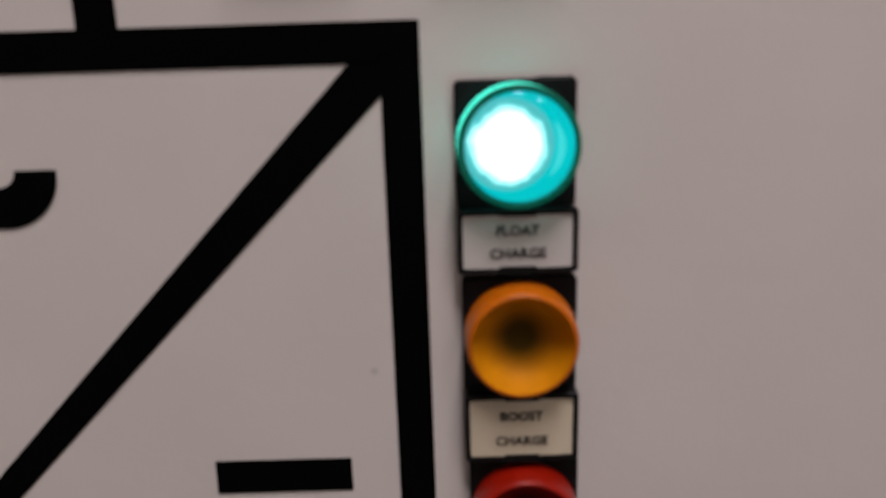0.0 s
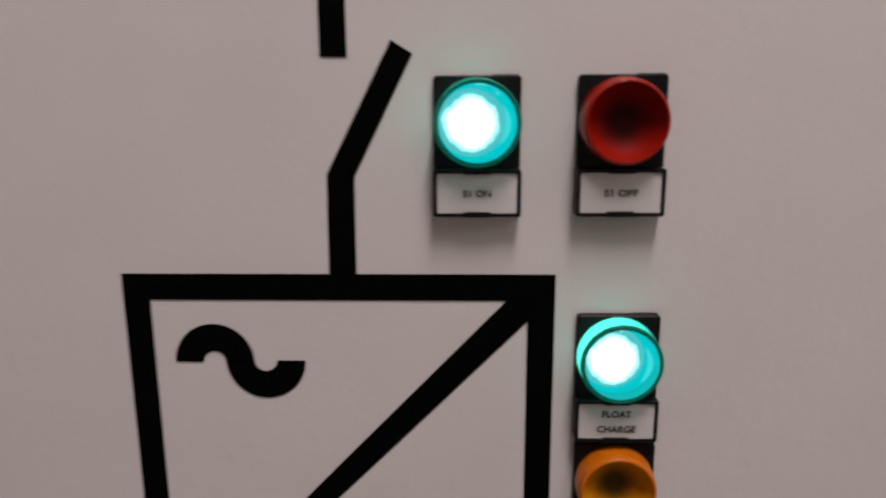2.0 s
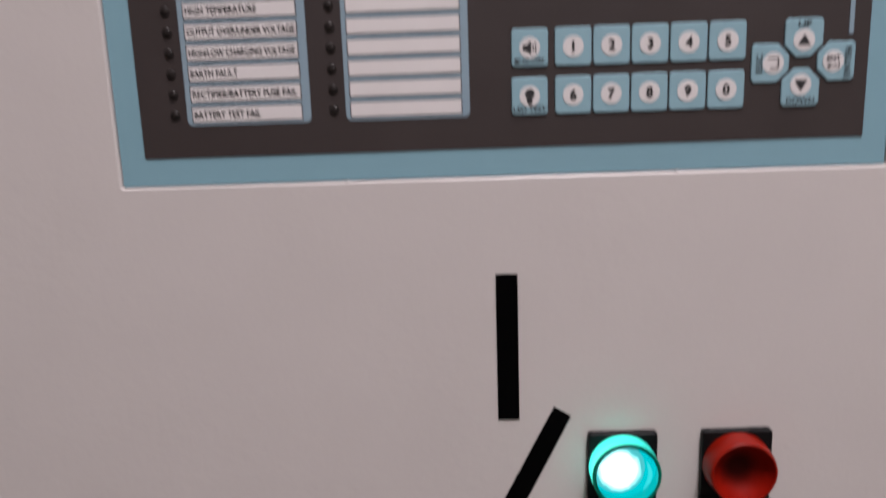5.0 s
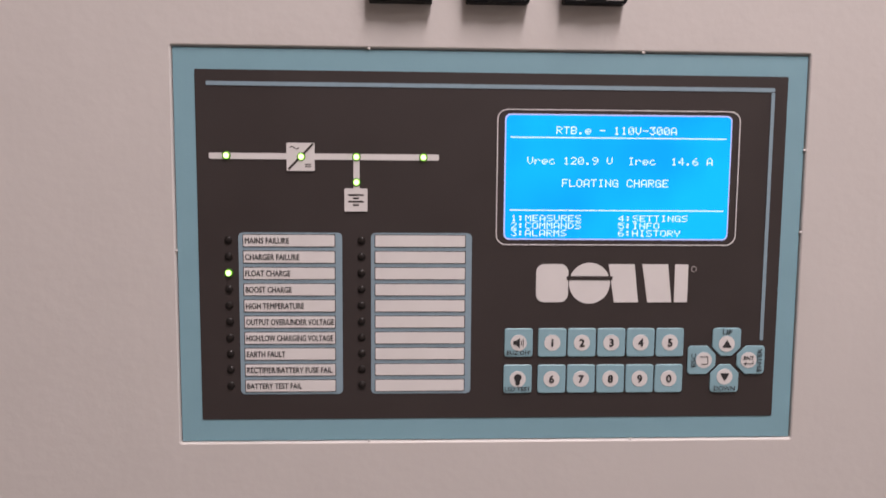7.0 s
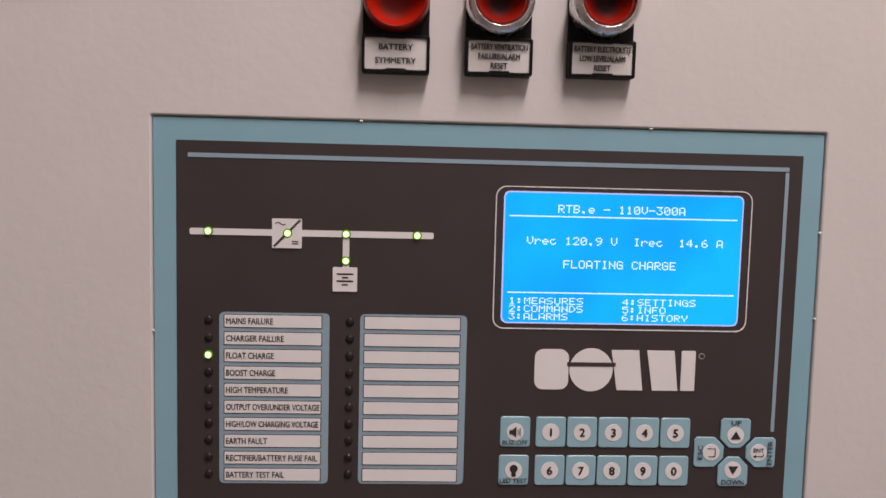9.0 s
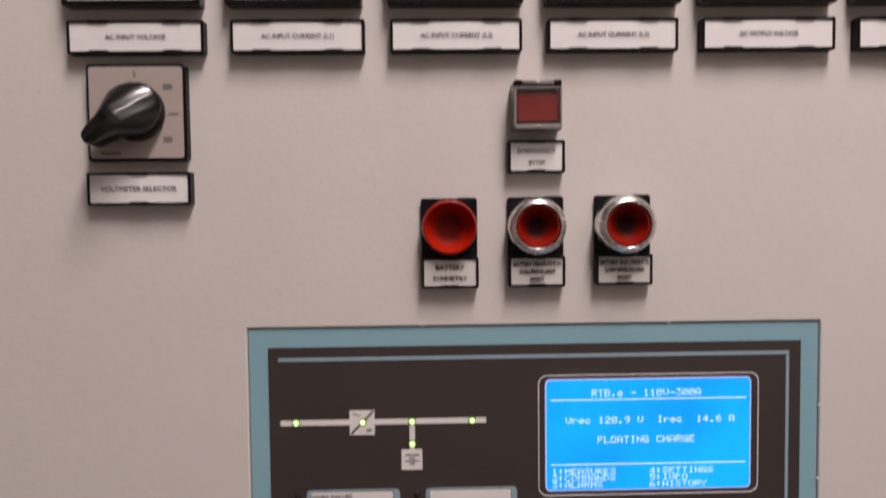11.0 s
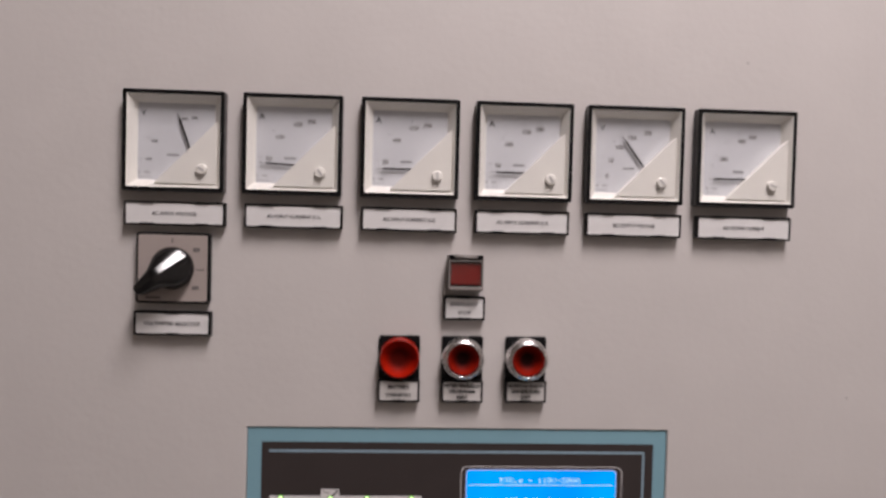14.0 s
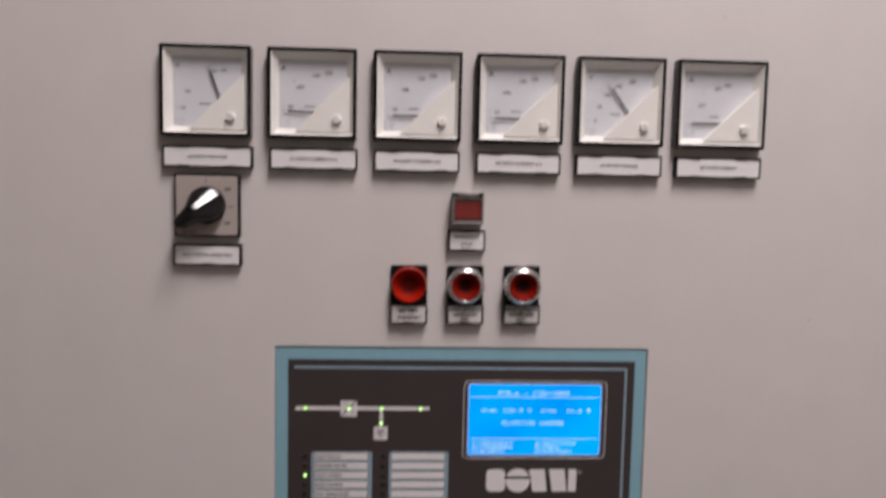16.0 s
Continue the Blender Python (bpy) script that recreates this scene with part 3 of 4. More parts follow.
def pilot_lamp(x, z, kind, lines, label, widths=(), depth=0.0125, cap=0.0024, card=CARD_SHADED, bottom=-0.0315, group="pilot lamps", pale=False):
    t = thing("pilot_lamp" if kind != "push" else "push_button", x, 0, z, label, "indicator lamp" if kind != "push" else "push button", group)
    back_plate(t, -0.0158)
    if kind == "green":
        lit_lamp(t, depth)
    elif kind in ("red", "amber"):
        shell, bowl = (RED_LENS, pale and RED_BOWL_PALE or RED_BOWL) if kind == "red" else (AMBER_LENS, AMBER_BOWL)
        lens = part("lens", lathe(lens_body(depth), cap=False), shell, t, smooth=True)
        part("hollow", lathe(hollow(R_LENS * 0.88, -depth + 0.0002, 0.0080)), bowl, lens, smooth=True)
    else:
        r = 0.0148
        part("bezel", lathe([(r, -0.003), (r, -0.006), (r, -depth + 0.0052), (r * 0.988, -depth + 0.0032), (r * 0.955, -depth + 0.0019), (r * 0.885, -depth + 0.0009), (r * 0.82, -depth + 0.0002),
                             (r * 0.795, -depth), (r * 0.775, -depth + 0.0005), (r * 0.77, -depth + 0.0040)], cap=False), CHROME, t, "polished chrome bezel", smooth=True)
        rb = r * 0.765
        btn = part("button", lathe([(rb, -depth + 0.005), (rb, -depth + 0.0020), (rb * 0.96, -depth + 0.0012), (rb * 0.88, -depth + 0.0014)], cap=False), RED_DARK, t, "dark red button", smooth=True)
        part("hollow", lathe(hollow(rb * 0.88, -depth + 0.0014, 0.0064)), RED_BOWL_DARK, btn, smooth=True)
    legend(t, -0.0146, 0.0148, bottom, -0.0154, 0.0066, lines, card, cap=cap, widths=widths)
    return t


pilot_lamp(0.0500, 1.2868, "green", ("S1 ON",), "lit green pilot lamp with white S1 ON legend", (0.0092,), cap=0.0022)
pilot_lamp(0.0977, 1.2870, "red", ("S1 OFF",), "unlit red pilot lamp with white S1 OFF legend", (0.0110,), cap=0.0022)
pilot_lamp(0.1000, 1.2048, "green", ("FLOAT", "CHARGE"), "lit green pilot lamp with FLOAT CHARGE legend", (0.0102, 0.0136), cap=0.0024)
pilot_lamp(0.1008, 1.1562, "amber", ("BOOST", "CHARGE"), "unlit amber pilot lamp with BOOST CHARGE legend", (0.0108, 0.0134), card=CARD_FADED, bottom=-0.0345)
pilot_lamp(0.1018, 1.1052, "red", (), "unlit red pilot lamp below the amber one")
pilot_lamp(-0.0453, 1.6524, "red", ("BATTERY", "SYMMETRY"), "unlit red pilot lamp with BATTERY SYMMETRY legend", (0.0145, 0.0175), depth=0.012, pale=True)
pilot_lamp(-0.0004, 1.6526, "push", ("BATTERY VENTILATION", "FAILURE/ALARM", "RESET"), "red push button in a chrome bezel, failure alarm reset", (0.0245, 0.0180, 0.0072), depth=0.0138, cap=0.0024,
           group="alarm reset buttons")
pilot_lamp(0.0450, 1.6530, "push", ("BATTERY ELECTROLYTE", "LOW LEVEL/ALARM", "RESET"), "red push button in a chrome bezel, low level alarm reset", (0.0250, 0.0200, 0.0072), depth=0.0162, cap=0.0024,
           group="alarm reset buttons")


def emergency_stop(x, z):
    t = thing("emergency_stop_button", x, 0, z, "square red emergency stop button under a clear hinged cover", "push button")
    s, d = 0.0246, 0.012
    o, o2, i = rounded(s, s, 0.0010, 3), rounded(s - 0.0010, s - 0.0010, 0.0010, 3), rounded(s - 0.0036, s - 0.0036, 0.0006, 3)
    part("housing", loft([at_y(o, 0.0), at_y(o, -d + 0.0005), at_y(o2, -d), at_y(i, -d), at_y(i, -d + 0.0035)]), FRAME_GREY, t, "smoky grey square housing")
    part("button_face", prism(rounded(s - 0.0038, s - 0.0096, 0.0008, 3, 0, -0.0008), -d + 0.006, -d + 0.0006, 0.0005), RED_SQUARE, t, "dark red square face")
    part("backing", prism(rounded(s - 0.0036, s - 0.0036, 0.0004, 2), -d + 0.009, -d + 0.0062), BLACK, t)
    cover = part("cover", prism(rounded(s - 0.0008, s - 0.0050, 0.0008, 3, 0, -0.0010), -d - 0.0002, -d - 0.0012, 0.0004), COVER_CLEAR, t, "clear flip-up cover")
    ring = rounded(s - 0.0006, s - 0.0048, 0.0008, 3, 0, -0.0010)
    ring_in = rounded(s - 0.0022, s - 0.0066, 0.0006, 3, 0, -0.0008)
    part("cover_rim", loft([at_y(ring, -d), at_y(ring, -d - 0.0016), at_y(ring_in, -d - 0.0016), at_y(ring_in, -d)]), COVER_EDGE, cover, "pale smoky cover edge")
    part("cover_lip", prism(rounded(s - 0.0016, 0.0024, 0.0006, 3, 0, -s / 2 + 0.0014), -d, -d - 0.0020, 0.0004), COVER_EDGE, cover)
    bm = bmesh.new()
    bmesh.ops.create_cone(bm, cap_ends=True, segments=16, radius1=0.0014, radius2=0.0014, depth=0.0156, matrix=pose(0, -d - 0.0004, s / 2 - 0.0012, 0, 90, 0))
    part("hinge_pin", bm, COVER_EDGE, t, smooth=True)
    for sx in (-1, 1):
        part("hinge_lug", box(sx * 0.0100 - 0.0018, sx * 0.0100 + 0.0018, -d - 0.0016, -d + 0.002, s / 2 - 0.0028, s / 2 + 0.0001, 0.0003), BLACK, t)
    part("cover_nib", box(-0.0010, 0.0010, -d - 0.0026, -d - 0.0014, -s / 2 + 0.0006, -s / 2 + 0.0018, 0.0002), FRAME_GREY, t)


emergency_stop(-0.0004, 1.7136)


def label_plate(x0, x1, z0, z1, lines, label, widths, cap, notches, depth=0.0066):
    cx, cz = (x0 + x1) / 2, (z0 + z1) / 2
    t = thing("label_plate", cx, 0, cz, label, "label", "label plates")
    legend(t, x0 - cx, x1 - cx, z0 - cz, z1 - cz, depth, lines, notches=notches, cap=cap, widths=widths, ink=INK_SOFT)


label_plate(-0.0148, 0.0144, 1.6798, 1.6966, ("EMERGENCY", "STOP"), "white EMERGENCY STOP legend in a black holder", (0.0195, 0.0085), 0.0023, (0.5,))
label_plate(-0.2287, -0.1766, 1.6655, 1.6822, ("VOLTMETER SELECTOR",), "white VOLTMETER SELECTOR legend in a black holder", (0.0385,), 0.0024, (0.5,))

# ---- moving-coil meters ----
PIVOT = (0.0128, -0.0145)


def on_dial(angle, r):
    return PIVOT[0] + r * math.cos(radians(angle)), PIVOT[1] + r * math.sin(radians(angle))


def stroke(bm, x0, z0, x1, z1, w, y):
    dx, dz = x1 - x0, z1 - z0
    k = w / 2 / math.hypot(dx, dz)
    pts = [(x0 + dz * k, z0 - dx * k), (x1 + dz * k, z1 - dx * k), (x1 - dz * k, z1 + dx * k), (x0 - dz * k, z0 + dx * k)]
    bm.faces.new([bm.verts.new((x, y, z)) for x, z in pts])


def meter(cx, size, unit, needle, numerals, minor, label, slot=-36):
    cz, d, s = 1.7995, 0.0091, size + 0.0009
    t = thing("panel_meter", cx, 0, cz, label, "meter", "row of panel meters")
    rim, slope, deep = 0.0027, 0.0053, 0.0084
    a, b = rounded(s, 0.0692, 0.0012, 3), rounded(s - 0.0008, 0.0684, 0.0012, 3)
    c = rounded(s - 2 * rim, 0.0692 - 2 * rim, 0.0006, 3)
    part("frame", loft([at_y(a, 0.0), at_y(a, -d + 0.0005), at_y(b, -d), at_y(c, -d), at_y(c, -d + 0.0016)]), BLACK_GLOSS, t)
    c2 = rounded(s - 2 * rim - 0.0006, 0.0692 - 2 * rim - 0.0006, 0.0008, 3)
    e = rounded(s - 2 * (rim + slope), 0.0692 - 2 * (rim + slope), 0.0010, 3)
    yd = -d + deep
    part("bezel", loft([at_y(c, -d + 0.0006), at_y(c2, -d + 0.0003), at_y(e, yd - 0.0004), at_y(e, yd)]), CREAM, t, "cream sloping inner bezel")
    hs, hz = s / 2 - rim - slope, 0.0346 - rim - slope
    dial = part("dial", prism(rounded(2 * hs, 2 * hz, 0.0009, 3), yd + 0.001, yd), DIAL, t, "pale grey dial sheet")
    ys = yd - 0.0001
    marks = bmesh.new()
    for i in range(minor + 1):
        ang = 180 - 87 * i / minor
        p, q = on_dial(ang, 0.0362), on_dial(ang, 0.0370)
        stroke(marks, *p, *q, 0.00018, ys)
    for ang, body in numerals:
        p, q = on_dial(ang, 0.0350), on_dial(ang, 0.0376)
        stroke(marks, *p, *q, 0.0004, ys)
        if body is None:
            px, pz = on_dial(ang, 0.0315)
            stroke(marks, px - 0.0021, pz, px + 0.0021, pz, 0.0021, ys)
    # unreadable small print
    stroke(marks, -0.0066, -0.0090, 0.0014, -0.0090, 0.0017, ys)
    stroke(marks, -0.0258, -0.0215, -0.0246, -0.0215, 0.0016, ys)
    stroke(marks, -0.0220, -0.0215, -0.0180, -0.0215, 0.0009, ys)
    stroke(marks, -0.0258, -0.0245, -0.0175, -0.0245, 0.0004, ys)
    part("scale_marks", marks, INK_GREY, dial)
    lettering(unit, -0.0225, 0.0200, 0.0042, ys, INK_SOFT, dial, bold=0.00012, name="unit_letter")
    for ang, body in numerals:
        if body:
            px, pz = on_dial(ang, 0.0350 - 0.0034 - 0.0006 * len(body) * abs(math.cos(radians(ang))))
            lettering(body, px, pz, 0.0030, ys, INK_MID, dial, width=0.0019 * len(body), bold=0.00012, name="numeral")
    # needle, standing clear of the dial
    yn = yd - 0.0017
    bm = bmesh.new()
    ux, uz = math.cos(radians(needle)), math.sin(radians(needle))
    for r0, r1, w in ((0.006, 0.0315, 0.00135), (0.0315, 0.0360, 0.0003)):
        pts = [(PIVOT[0] + ux * r - uz * w / 2 * q, PIVOT[1] + uz * r + ux * w / 2 * q) for r, q in ((r0, 1), (r0, -1), (r1, -1), (r1, 1))]
        prism(pts, yn + 0.0003, yn - 0.0003, 0.0, bm)
    part("needle", bm, NEEDLE, t, "thin black needle")
    # three-cornered cover over the movement, with its zero screw
    yc = -d + 0.0016
    part("movement_cover", prism([(-0.0136, -hz - 0.0026), (hs + 0.0026, -hz - 0.0026), (hs + 0.0026, 0.0140)], yd, yc, 0.0006), CREAM, t, "cream triangular cover")
    screw = part("zero_screw", lathe([(0.0037, yc), (0.0036, yc - 0.0022), (0.0032, yc - 0.0030), (0.0006, yc - 0.0032)], 28, 0.0192, -0.0189), CREAM, t, "cream slotted screw", smooth=False)
    bm = bmesh.new()
    c, q = 0.0026 * math.cos(radians(slot)), 0.0026 * math.sin(radians(slot))
    stroke(bm, 0.0192 - c, -0.0189 - q, 0.0192 + c, -0.0189 + q, 0.0008, yc - 0.0034)
    part("slot", bm, INK_GREY, screw)
    part("glass", prism(rounded(s - 2 * rim - 0.0002, 0.0692 - 2 * rim - 0.0002, 0.0006, 3), -d + 0.0012, -d + 0.0009), GLASS, t).visible_shadow = False


AC = ((170.5, "50"), (138.0, "100"), (109.0, "150"), (91.5, "200"))
DCV = ((180, "0"), (158.5, "50"), (137.0, "100"), (115.5, "150"), (94.0, "200"))
meter(-0.2030, 0.0676, "V", 109.0, ((176, None), (152.0, None), (128.0, ""), (104.0, None), (91.0, None)), 20, "square black-framed AC input voltmeter with needle near full scale", slot=-32)
meter(-0.1224, 0.0672, "A", 176.8, AC, 16, "square black-framed AC input ammeter with needle near zero", slot=-55)
meter(-0.0412, 0.0676, "A", 179.6, AC, 16, "square black-framed AC input ammeter with needle near zero", slot=88)
meter(0.0390, 0.0680, "A", 180.0, AC, 16, "square black-framed AC input ammeter with needle near zero", slot=-62)
meter(0.1187, 0.0690, "V", 126.6, DCV, 20, "square black-framed DC output voltmeter with needle past mid scale", slot=-48)
meter(0.1995, 0.0716, "A", 180.0, ((180, None), (164.0, ""), (151.0, "200"), (134.0, ""), (115.5, "400"), (100.0, "500")), 36, "square black-framed DC output ammeter with needle near zero", slot=-20)
for x0, x1, body in ((-0.2362, -0.1680, "AC INPUT VOLTAGE"), (-0.1547, -0.0873, "AC INPUT CURRENT (L1)"), (-0.0742, -0.0073, "AC INPUT CURRENT (L2)"), (0.0058, 0.0727, "AC INPUT CURRENT (L3)"),
                     (0.0850, 0.1540, "DC OUTPUT VOLTAGE"), (0.1655, 0.2350, "DC OUTPUT CURRENT")):
    label_plate(x0, x1, 1.7415, 1.7582, (body,), "white " + body + " label in a black holder", (0.0300 if len(body) < 18 else 0.0365,), 0.0023, (0.23, 0.77))


# ---- voltmeter selector ----
def selector(x, z):
    t = thing("selector_switch", x, 0, z, "black rotary selector knob on a taupe plate, turned aside", "switch")
    part("plate_frame", prism(rounded(0.0500, 0.0490, 0.0022, 4), 0.0, -0.0058, 0.0006), BLACK, t)
    face = part("face_plate", prism(rounded(0.0468, 0.0458, 0.0015, 4), -0.0056, -0.0062), KNOB_PLATE, t, "taupe printed face plate")
    for px, pz, w, h in ((-0.0005, 0.0190, 0.0010, 0.0030), (0.0160, 0.0128, 0.0048, 0.0028), (0.0185, -0.0008, 0.0050, 0.0010), (0.0155, -0.0135, 0.0046, 0.0026), (-0.0130, -0.0205, 0.0100, 0.0017)):
        part("worn_mark", box(px - w / 2, px + w / 2, -0.0064, -0.0061, pz - h / 2, pz + h / 2), INK_MID, face)
    knob = part("knob", lathe([(0.0146, -0.0062), (0.0146, -0.0096), (0.0140, -0.0114), (0.0124, -0.0122), (0.0005, -0.0124)]), BLACK_GLOSS, t, "glossy black knob", smooth=True)
    # grip: a drop-shaped body with a long spout; its roofed crest slopes away from the pointed end
    loops = []
    for u, wb, wt, h in ((-0.0150, 0.0028, 0.0012, 0.0010), (-0.0140, 0.0056, 0.0019, 0.0020), (-0.0115, 0.0090, 0.0026, 0.0038), (-0.0080, 0.0116, 0.0033, 0.0063), (-0.0035, 0.0132, 0.0039, 0.0093),
                         (0.0010, 0.0132, 0.0044, 0.0121), (0.0040, 0.0121, 0.0046, 0.0138), (0.0060, 0.0110, 0.0046, 0.0149), (0.0080, 0.0098, 0.0046, 0.0152), (0.0110, 0.0081, 0.0045, 0.0150),
                         (0.0150, 0.0066, 0.0044, 0.0144), (0.0195, 0.0057, 0.0041, 0.0134), (0.0230, 0.0048, 0.0034, 0.0124), (0.0246, 0.0033, 0.0022, 0.0114), (0.0253, 0.0014, 0.0009, 0.0106)):
        eave = max(h - 0.24 * wt, 0.6 * h)
        right = [(u, -0.0118 - eave * b, wt + (wb - wt) * a) for a, b in ((1.0, 0.0), (1.0, 0.25), (0.92, 0.50), (0.66, 0.74), (0.30, 0.92), (0.06, 0.99))]
        right += [(u, -0.0118 - (h + (eave - h) * a), wt * a) for a in (0.96, 0.86, 0.12, 0.02)]
        loops.append(right + [(x, y, -z) for x, y, z in right[::-1]])
    grip = part("grip", loft(loops, True, True), KNOB, knob, "pointed glossy grip", smooth=True)
    grip.matrix_local = pose(0, 0, 0, 0, 180 - 38, 0)


selector(-0.2028, 1.7122)

# ---- control panel ----
PZ = (PANEL_TOP + PANEL_BOTTOM) / 2
panel = thing("control_panel", 0, 0, PZ, "teal-framed charcoal membrane control panel with a blue screen", "control panel")
YF = 0.0012


def flat(name, w, h, r, cx, cz, lift, mat, parent, label="", seg=4, thick=0.00025):
    return part(name, prism(rounded(w, h, r, seg, cx, cz - PZ), YF - lift + thick, YF - lift), mat, parent, label)


part("face_plate", box(-0.151, 0.151, YF, YF + 0.0030, -(PANEL_TOP - PANEL_BOTTOM) / 2, (PANEL_TOP - PANEL_BOTTOM) / 2), TEAL, panel, "teal printed border plate")
part("case", box(-0.145, 0.145, 0.0045, 0.022, -0.088, 0.088), BLACK, panel)
flat("dark_field", 0.2828, 0.1678, 0.0004, 0.0003, 1.5062, 0.0003, DARK_FILM, panel, "charcoal printed field", 1)
flat("trim_line", 0.2712, 0.0019, 0.0003, -0.0003, 1.5837, 0.0006, STEEL_BLUE, panel, "", 1)
flat("trim_line", 0.0017, 0.1212, 0.0003, 0.1345, 1.5217, 0.0006, STEEL_BLUE, panel, "", 1)
# flow diagram
flat("flow_line", 0.1085, 0.0029, 0.0008, -0.0810, 1.5500, 0.0006, PRINT_WHITE, panel, "white flow line")
flat("flow_line", 0.0029, 0.0150, 0.0004, -0.0660, 1.5420, 0.0007, PRINT_WHITE, panel, "white flow line")
sym = flat("rectifier_symbol", 0.0132, 0.0132, 0.0005, -0.0923, 1.5498, 0.0009, PRINT_WHITE, panel, "white rectifier symbol")
bm = bmesh.new()
zz = 1.5498 - PZ
stroke(bm, -0.0980, zz - 0.0059, -0.0864, zz + 0.0061, 0.0011, YF - 0.0010)
for dz in (-0.0036, -0.0046):
    stroke(bm, -0.0902, zz + dz, -0.0873, zz + dz, 0.0005, YF - 0.0010)
for i in range(8):
    f0, f1 = i / 8, (i + 1) / 8
    stroke(bm, -0.0974 + 0.0044 * f0, zz + 0.0043 + 0.0006 * math.sin(2 * math.pi * f0), -0.0974 + 0.0044 * f1, zz + 0.0043 + 0.0006 * math.sin(2 * math.pi * f1), 0.0005, YF - 0.0010)
part("symbol_print", bm, DARK_FILM, sym)
sym = flat("battery_symbol", 0.0110, 0.0110, 0.0005, -0.0663, 1.5296, 0.0009, PRINT_WHITE, panel, "white battery symbol")
bm = bmesh.new()
for dz, w in ((0.0024, 0.0074), (0.0008, 0.0028), (-0.0008, 0.0074), (-0.0024, 0.0028)):
    stroke(bm, -0.0663 - w / 2, 1.5296 - PZ + dz, -0.0663 + w / 2, 1.5296 - PZ + dz, 0.0008, YF - 0.0010)
part("symbol_print", bm, DARK_FILM, sym)


def led(x, z, on):
    base = YF - 0.0008
    if on:
        ob = part("led", lathe([(0.0021, base + 0.0006), (0.0020, base - 0.0002), (0.00165, base - 0.0004)], 20, cap=False), LED_RIM, panel, "lit green LED", smooth=True)
        part("glow", lathe([(0.00165, base - 0.0004), (0.0013, base - 0.0007)], 20, cap=False), LED_HALO, ob, smooth=True)
        part("core", lathe([(0.0013, base - 0.0007), (0.0008, base - 0.0009), (0.0002, base - 0.0010)], 20), LED_GREEN, ob, smooth=True)
    else:
        ob = part("led", lathe([(0.0020, base + 0.0006), (0.0018, base - 0.0001), (0.0010, base - 0.0005), (0.0002, base - 0.0006)], 20), LED_OFF, panel, "unlit dark LED", smooth=True)
    ob.location = (x, 0, z - PZ)


for x, z in ((-0.1270, 1.5502), (-0.0920, 1.5499), (-0.0660, 1.5500), (-0.0342, 1.5500), (-0.0660, 1.5380)):
    led(x, z, True)

# screen with its outline
oz, o_out, o_in = 1.5408 - PZ, rounded(0.1182, 0.0652, 0.0050, 6, 0.0600, 1.5408 - PZ), rounded(0.1172, 0.0642, 0.0046, 6, 0.0600, 1.5408 - PZ)
part("screen_outline", loft([at_y(o_out, YF - 0.0003), at_y(o_out, YF - 0.0006), at_y(o_in, YF - 0.0006), at_y(o_in, YF - 0.0003)]), PRINT_WHITE, panel, "thin pale outline round the screen")
edge = flat("screen_edge", 0.1104, 0.0604, 0.0028, 0.0598, 1.5410, 0.0006, LCD_EDGE, panel, "violet-blue screen edge", 5)
lcd = flat("lcd_screen", 0.1090, 0.0590, 0.0024, 0.0598, 1.5410, 0.0009, LCD, panel, "backlit bright blue screen", 5)
YT = YF - 0.0011
CELL = 0.00347
mono("RTB.e - 110V-300A", 0.0290, 1.5635 - PZ, 0.0037, CELL, YT, LCD_TEXT, lcd)
mono("Vrec 120.9 V  Irec  14.6 A", 0.0152, 1.5490 - PZ, 0.0036, CELL * 1.008, YT, LCD_TEXT, lcd)
mono("FLOATING CHARGE", 0.0322, 1.5384 - PZ, 0.0037, CELL * 1.01, YT, LCD_TEXT, lcd)
for k, (a, b) in enumerate((("1:MEASURES", "4:SETTINGS"), ("2:COMMANDS", "5:INFO"), ("3:ALARMS", "6:HISTORY"))):
    mono(a, 0.0078, 1.5214 - 0.0036 * k - PZ, 0.0031, CELL, YT, LCD_TEXT, lcd)
    mono(b, 0.0602, 1.5214 - 0.0036 * k - PZ, 0.0031, CELL, YT, LCD_TEXT, lcd)
bm = bmesh.new()
for z in (1.5600, 1.5252):
    stroke(bm, 0.0072, z - PZ, 0.1122, z - PZ, 0.0006, YT)
part("rule", bm, LCD_TEXT, lcd)

